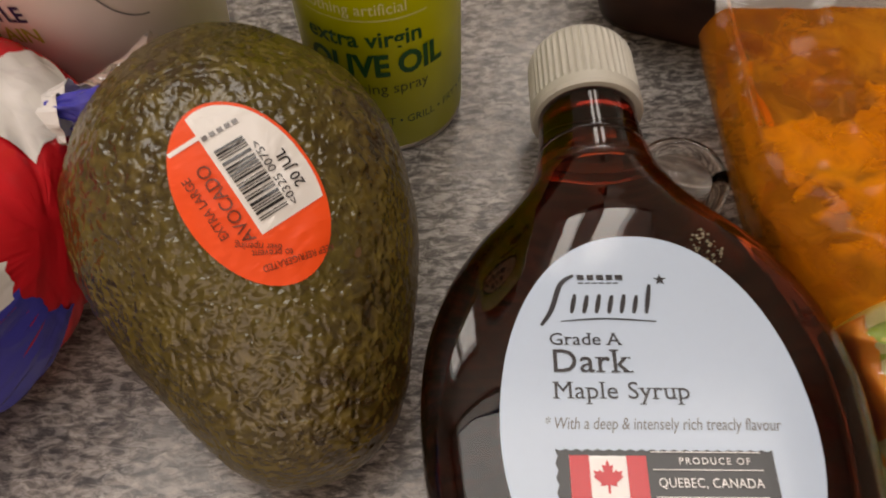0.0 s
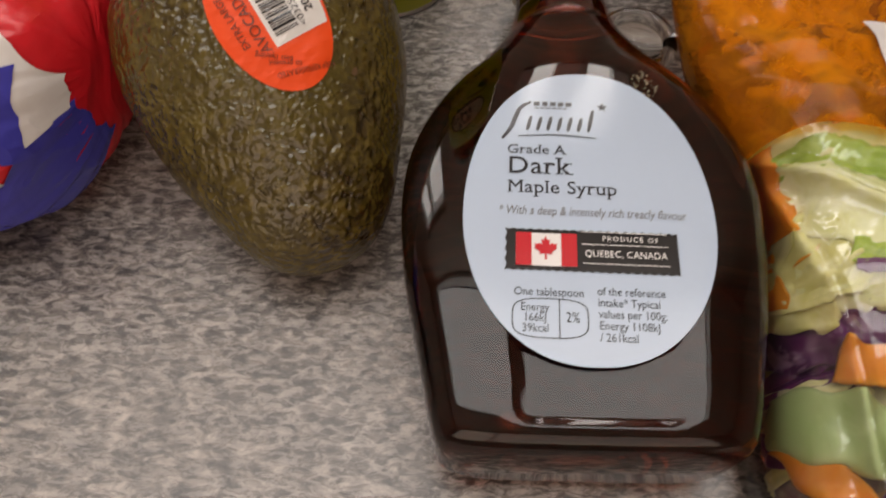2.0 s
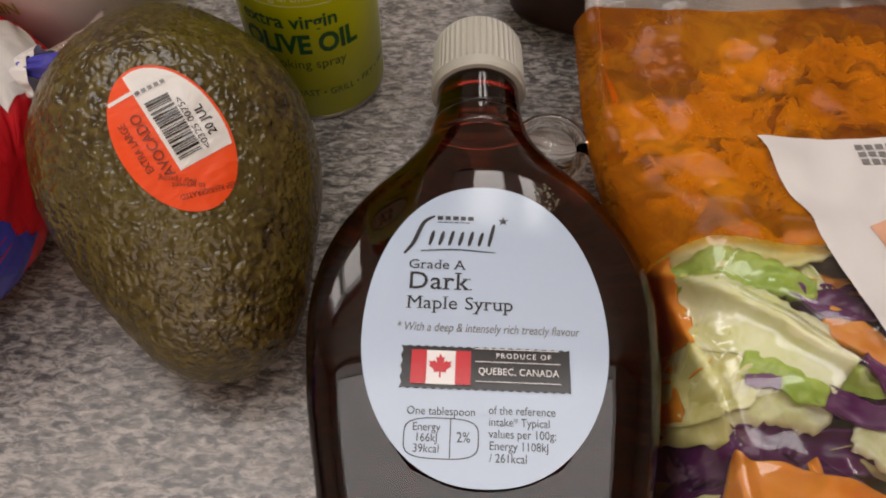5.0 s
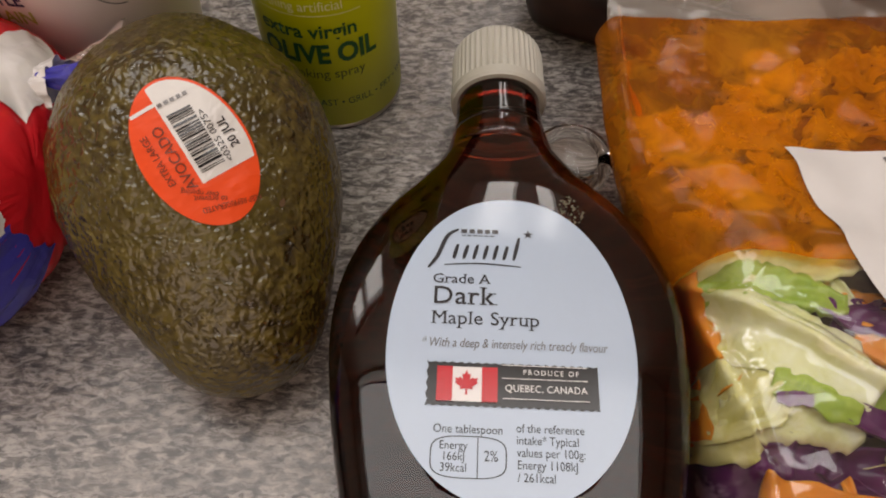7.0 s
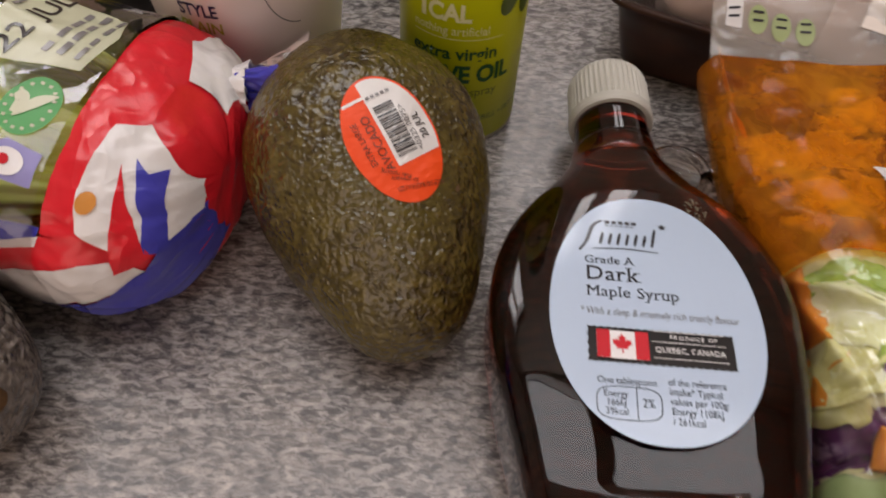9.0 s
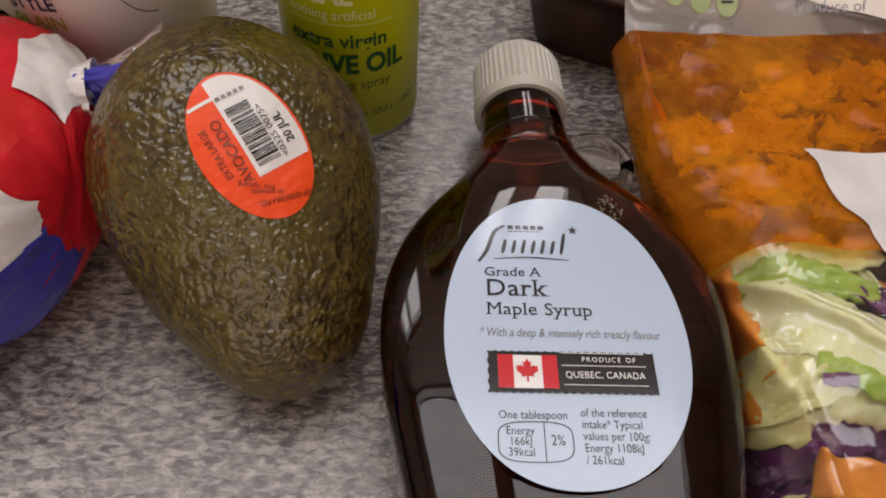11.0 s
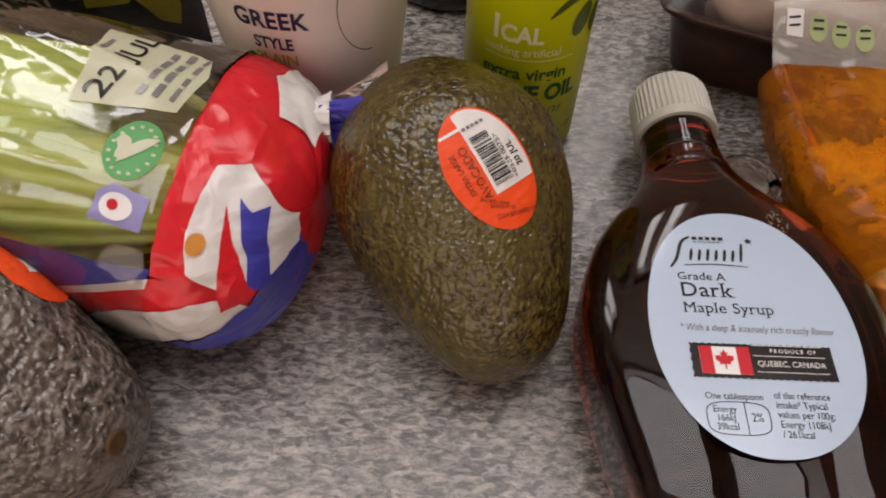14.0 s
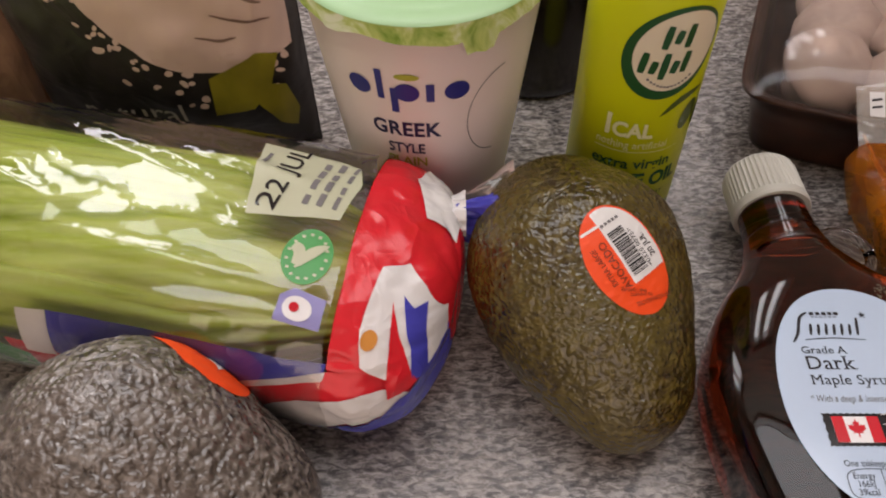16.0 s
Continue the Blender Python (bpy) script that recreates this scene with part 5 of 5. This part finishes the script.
# ---- mushroom punnet ----
def mushroom_punnet():
    at = pose(0.0580, 0.2380, 0, 0, 0, -22)
    m = thing("mushroom_punnet", "dark plastic punnet of whole white mushrooms under film", "mushroom punnet", at)
    W, D, H, FLARE = 0.155, 0.14, 0.043, 0.010

    def rim(t, grow, z, r=0.016):
        """A rounded rectangle, t in 0..1."""
        a = 2 * math.pi * t
        x = (W / 2 + grow) * sq(math.cos(a), 12) + W / 2
        y = (D / 2 + grow) * sq(math.sin(a), 12) + D / 2
        return Vector((x, y, z))
    steps = [(0.0, 0.0), (0.0016, 0.004), (FLARE, H), (FLARE + 0.0040, H + 0.0006), (FLARE + 0.0040, H - 0.002), (FLARE + 0.0030, H - 0.002), (FLARE + 0.0026, H - 0.001), (FLARE - 0.001, H - 0.001), (0.0004, 0.005), (-0.004, 0.0025)]
    def f(u, v):
        k = min(int(u * (len(steps) - 1) + 1e-6), len(steps) - 2)
        w = u * (len(steps) - 1) - k
        g = steps[k][0] + (steps[k + 1][0] - steps[k][0]) * w
        z = steps[k][1] + (steps[k + 1][1] - steps[k][1]) * w
        return rim(v, g, z)
    tray = part("tray", close_ends(sheet(f, (len(steps) - 1) * 2, 120, True)), M_TRAY, m, "dark brown translucent plastic tray")
    rnd = random.Random(5)
    for i in range(4):
        for j in range(4):
            x, y = 0.026 + 0.036 * i + rnd.uniform(-0.004, 0.004), 0.019 + 0.034 * j + rnd.uniform(-0.004, 0.004)
            r = rnd.uniform(0.0205, 0.0240)
            prof = [(0.0, 0.50), (0.35, 0.47), (0.62, 0.38), (0.85, 0.20), (0.98, -0.04), (1.0, -0.18), (0.93, -0.30), (0.80, -0.33), (0.45, -0.20), (0.40, -0.5), (0.36, -0.8), (0.0, -0.84)]
            bm = lathe([(a * r, b * r * 1.35) for a, b in prof], 36)
            for v in bm.verts:
                v.co *= 1 + 0.05 * noise.noise(v.co * 70 + Vector((i * 3, j * 5, 0)))
            part("mushroom", moved(bm, pose(x, y, 0.0425 + rnd.uniform(-0.003, 0.002), rnd.uniform(-32, 32), rnd.uniform(-32, 32), rnd.uniform(0, 360))), M_MUSHROOM, m)
    def over(x, y):
        a, c = (2 * x - W) / (W + 2 * FLARE), (2 * y - D) / (D + 2 * FLARE)
        return Vector((x, y, H + 0.0015 + 0.0190 * (max(0, 1 - a ** 4) * max(0, 1 - c ** 4)) ** 0.45 + 0.0012 * noise.noise((x * 60, y * 60, 1))))
    G = FLARE + 0.003
    part("cover_film", sheet(lambda u, v: over((W + 2 * G) * u - G, (D + 2 * G) * v - G), 50, 40), M_THIN_FILM, m, "clear stretched film")
    # printed label on the film, laid in the worktop's directions
    rot = at.inverted()
    def put(name, bm, mat, lift, parent, text=""):
        def g(x, y):
            p = rot @ Vector((x, y, 0))
            q = over(p.x, p.y)
            q.z += lift
            return q
        return part(name, mapped(fine(bm, 0.004), g), mat, parent, text)
    lab = put("label", flat([(0.1420, 0.2010), (0.1545, 0.2260), (0.1630, 0.2480), (0.2030, 0.2410), (0.2010, 0.2000), (0.1980, 0.1800)]), M_MUSH_LABEL, 0.0008, m, "cream paper date label")
    put("lettering", moved(lettering("22  JUL", 0.0100, wide=0.95), pose(0.1530, 0.2010, 0, 0, 0, -6)), M_GREY_INK, 0.0011, lab)
    put("lettering", moved(lettering("Produce of", 0.0060, wide=0.9), pose(0.1450, 0.1950, 0, 0, 0, -8)), M_GREY_INK, 0.0011, lab)
    put("small_print", moved(bars([(0, 0, 0.012, 0.0022)]), pose(0.1640, 0.2190, 0, 0, 0, -6)), M_GREY_INK, 0.0011, lab)
    put("badge", flat(ellipse(0.0095, 0.0085, 32, 0.1900, 0.2330)), M_BADGE, 0.0012, lab, "round green badge")
    return m


def tray_material():
    n = Nodes("dark_translucent_tray")
    v = n.coord()
    n.put(n.bsdf.inputs["Specular IOR Level"], 0.22)
    return n.set(Base_Color=n.ramp(n.noise(v, 40, 2), [(0.3, (0.020, 0.008, 0.005)), (0.7, (0.070, 0.028, 0.016))]), Roughness=0.34)


M_TRAY = tray_material()
M_THIN_FILM = clear_film("clear_stretched_film", (0.97, 0.97, 0.97), 0.015, 0.05, 0.7, amount=0.12)
M_MUSHROOM = fresh("white_mushroom_cap", (0.37, 0.25, 0.20), (0.52, 0.38, 0.31), None, 0.6, 60, 0.15)
M_MUSH_LABEL = plain("cream_date_label", (0.70, 0.62, 0.55), 0.5, 0.04, 200)
mushroom_punnet()


# ---- things at the back ----
def black_film():
    n = Nodes("black_printed_film")
    v = n.coord()
    return n.set(Base_Color=n.ramp(n.noise(v, 30, 3), [(0.3, (0.012, 0.010, 0.009)), (0.7, (0.030, 0.025, 0.022))]), Roughness=0.36, Normal=film_normal(n, v, 0.4))


M_BLACK_FILM = black_film()
M_PINK = plain("pale_pink_print", (0.60, 0.43, 0.36), 0.42, 0.06, 60)
M_PINK_LINE = plain("brown_line_print", (0.20, 0.12, 0.09), 0.42, 0.06, 60)
M_GOLD_LEAF = plain("olive_gold_print", (0.33, 0.28, 0.020), 0.4, 0.30, 45)
M_KRAFT = plain("brown_paper", (0.30, 0.15, 0.085), 0.7, 0.25, 60)
M_DARK_JAR = plain("dark_jar_contents", (0.012, 0.008, 0.006), 0.15, 0.2, 60)
M_BROWN_LID = plain("brown_lid", (0.10, 0.055, 0.035), 0.45, 0.15, 60)


def snack_bag():
    Y0 = 0.2350
    b = thing("snack_bag", "black printed snack bag with a pale pink picture", "snack bag", pose(-0.236, Y0 + 0.018, 0))
    inv = Matrix.Translation((0.236, -Y0 - 0.018, 0))
    X0, X1, Z1 = -0.304, -0.1690, 0.165

    def face(x, z, sign, lift=0.0):
        u, v = (x - X0) / (X1 - X0), z / Z1
        puff = (max(0, 1 - (2 * u - 1) ** 2) * max(0, 1 - (2 * v - 1) ** 4)) ** 0.55
        y = Y0 + 0.018 + sign * (0.0005 + 0.019 * puff + 0.0026 * noise.noise((x * 45, z * 45, sign)) * min(1, 4 * puff) + 0.0016 * abs(noise.noise((x * 90, z * 30, 4))) + lift)
        return inv @ Vector((x, y, z))
    part("front_film", sheet(lambda u, v: face(X0 + (X1 - X0) * u, Z1 * v, -1), 70, 80), M_BLACK_FILM, b, "crinkled black film")
    part("back_film", sheet(lambda u, v: face(X0 + (X1 - X0) * u, Z1 * v, 1), 30, 30), M_BLACK_FILM, b, "crinkled black film")

    def put(name, bm, mat, lift=0.0006, text=""):
        return part(name, mapped(fine(bm, 0.004), lambda x, z: face(x, z, -1, lift)), mat, b, text)
    put("printed_picture", flat([(x, z) for x, z in ellipse(0.056, 0.058, 60, -0.2060, 0.1165, 0.2) if x < X1 - 0.002]), M_PINK, 0.0006, "pale pink printed picture")
    for pts in ([(-0.205, 0.091), (-0.192, 0.086), (-0.180, 0.085)], [(-0.214, 0.080), (-0.204, 0.077), (-0.196, 0.078)], [(-0.190, 0.098), (-0.182, 0.094)]):
        put("picture_line", stroke(pts, 0.0016, 0.7), M_PINK_LINE, 0.0010)
    rnd = random.Random(8)
    for k in range(46):
        a = radians(rnd.uniform(185, 300))
        r = rnd.choice((1.0, 1.0, 1.04, 1.1, 1.2, 1.32)) + rnd.uniform(-0.02, 0.06)
        put("printed_fleck", flat(ellipse(rnd.uniform(0.0010, 0.0022), rnd.uniform(0.0010, 0.0026), 8, -0.206 + 0.056 * r * math.cos(a), 0.1165 + 0.058 * r * math.sin(a), rnd.uniform(0, 3))), M_PINK, 0.0008)
    put("printed_leaf", flat([(-0.2150, 0.0345), (-0.2140, 0.0560), (-0.2020, 0.0620), (-0.1900, 0.0680), (-0.1800, 0.0660), (-0.1860, 0.0480), (-0.1960, 0.0360)]), M_GOLD_LEAF, 0.0012, "olive-gold printed leaf")
    put("printed_leaf", flat([(-0.1950, 0.0410), (-0.1880, 0.0500), (-0.1790, 0.0480), (-0.1755, 0.0300), (-0.1780, 0.0190), (-0.1850, 0.0250)]), M_GOLD_LEAF, 0.0014, "olive-gold printed leaf")
    put("lettering", moved(lettering("natural", 0.0200, wide=0.95), Matrix.Translation((-0.2820, 0.0300, 0))), M_PALE_GREY, 0.0010)
    return b


M_PALE_GREY = plain("pale_grey_ink", (0.45, 0.42, 0.38), 0.45, 0.05, 200)
snack_bag()


def paper_bag():
    b = thing("paper_bag", "creased brown paper food bag at the back", "paper bag", pose(-0.355, 0.285, 0))
    def f(u, v):
        w = 2 * math.pi * v
        r = 1 + 0.10 * noise.noise((math.cos(w) * 2, math.sin(w) * 2, u * 3)) + 0.04 * abs(noise.noise((math.cos(w) * 6, math.sin(w) * 6, u * 8)))
        k = 1 - 0.25 * u * u
        return (0.055 * sq(math.cos(w), 4) * r * k, 0.038 * sq(math.sin(w), 4) * r * k, 0.16 * u)
    part("bag_body", close_ends(sheet(f, 40, 80, True)), M_KRAFT, b, "creased brown paper", False)
    part("bag_band", moved(box(-0.045, 0.05, -0.0470, -0.0455, 0.0, 0.004), pose(0, 0, 0)), M_PALE_GREY, b, "pale printed band", False)
    return b


def dark_jar():
    j = thing("sauce_jar", "dark jar with a brown lid behind the pot", "jar", pose(-0.048, 0.318, 0))
    part("jar_body", lathe([(0.0, 0.0), (0.036, 0.0), (0.039, 0.003), (0.040, 0.010), (0.040, 0.078), (0.037, 0.088), (0.033, 0.092), (0.0, 0.092)], 64), M_DARK_JAR, j, "dark glossy glass")
    part("jar_lid", lathe([(0.0, 0.0925), (0.034, 0.0925), (0.0355, 0.094), (0.0355, 0.107), (0.034, 0.109), (0.030, 0.1085), (0.0, 0.1085)], 64), M_BROWN_LID, j, "brown screw lid")
    return j


paper_bag()
dark_jar()
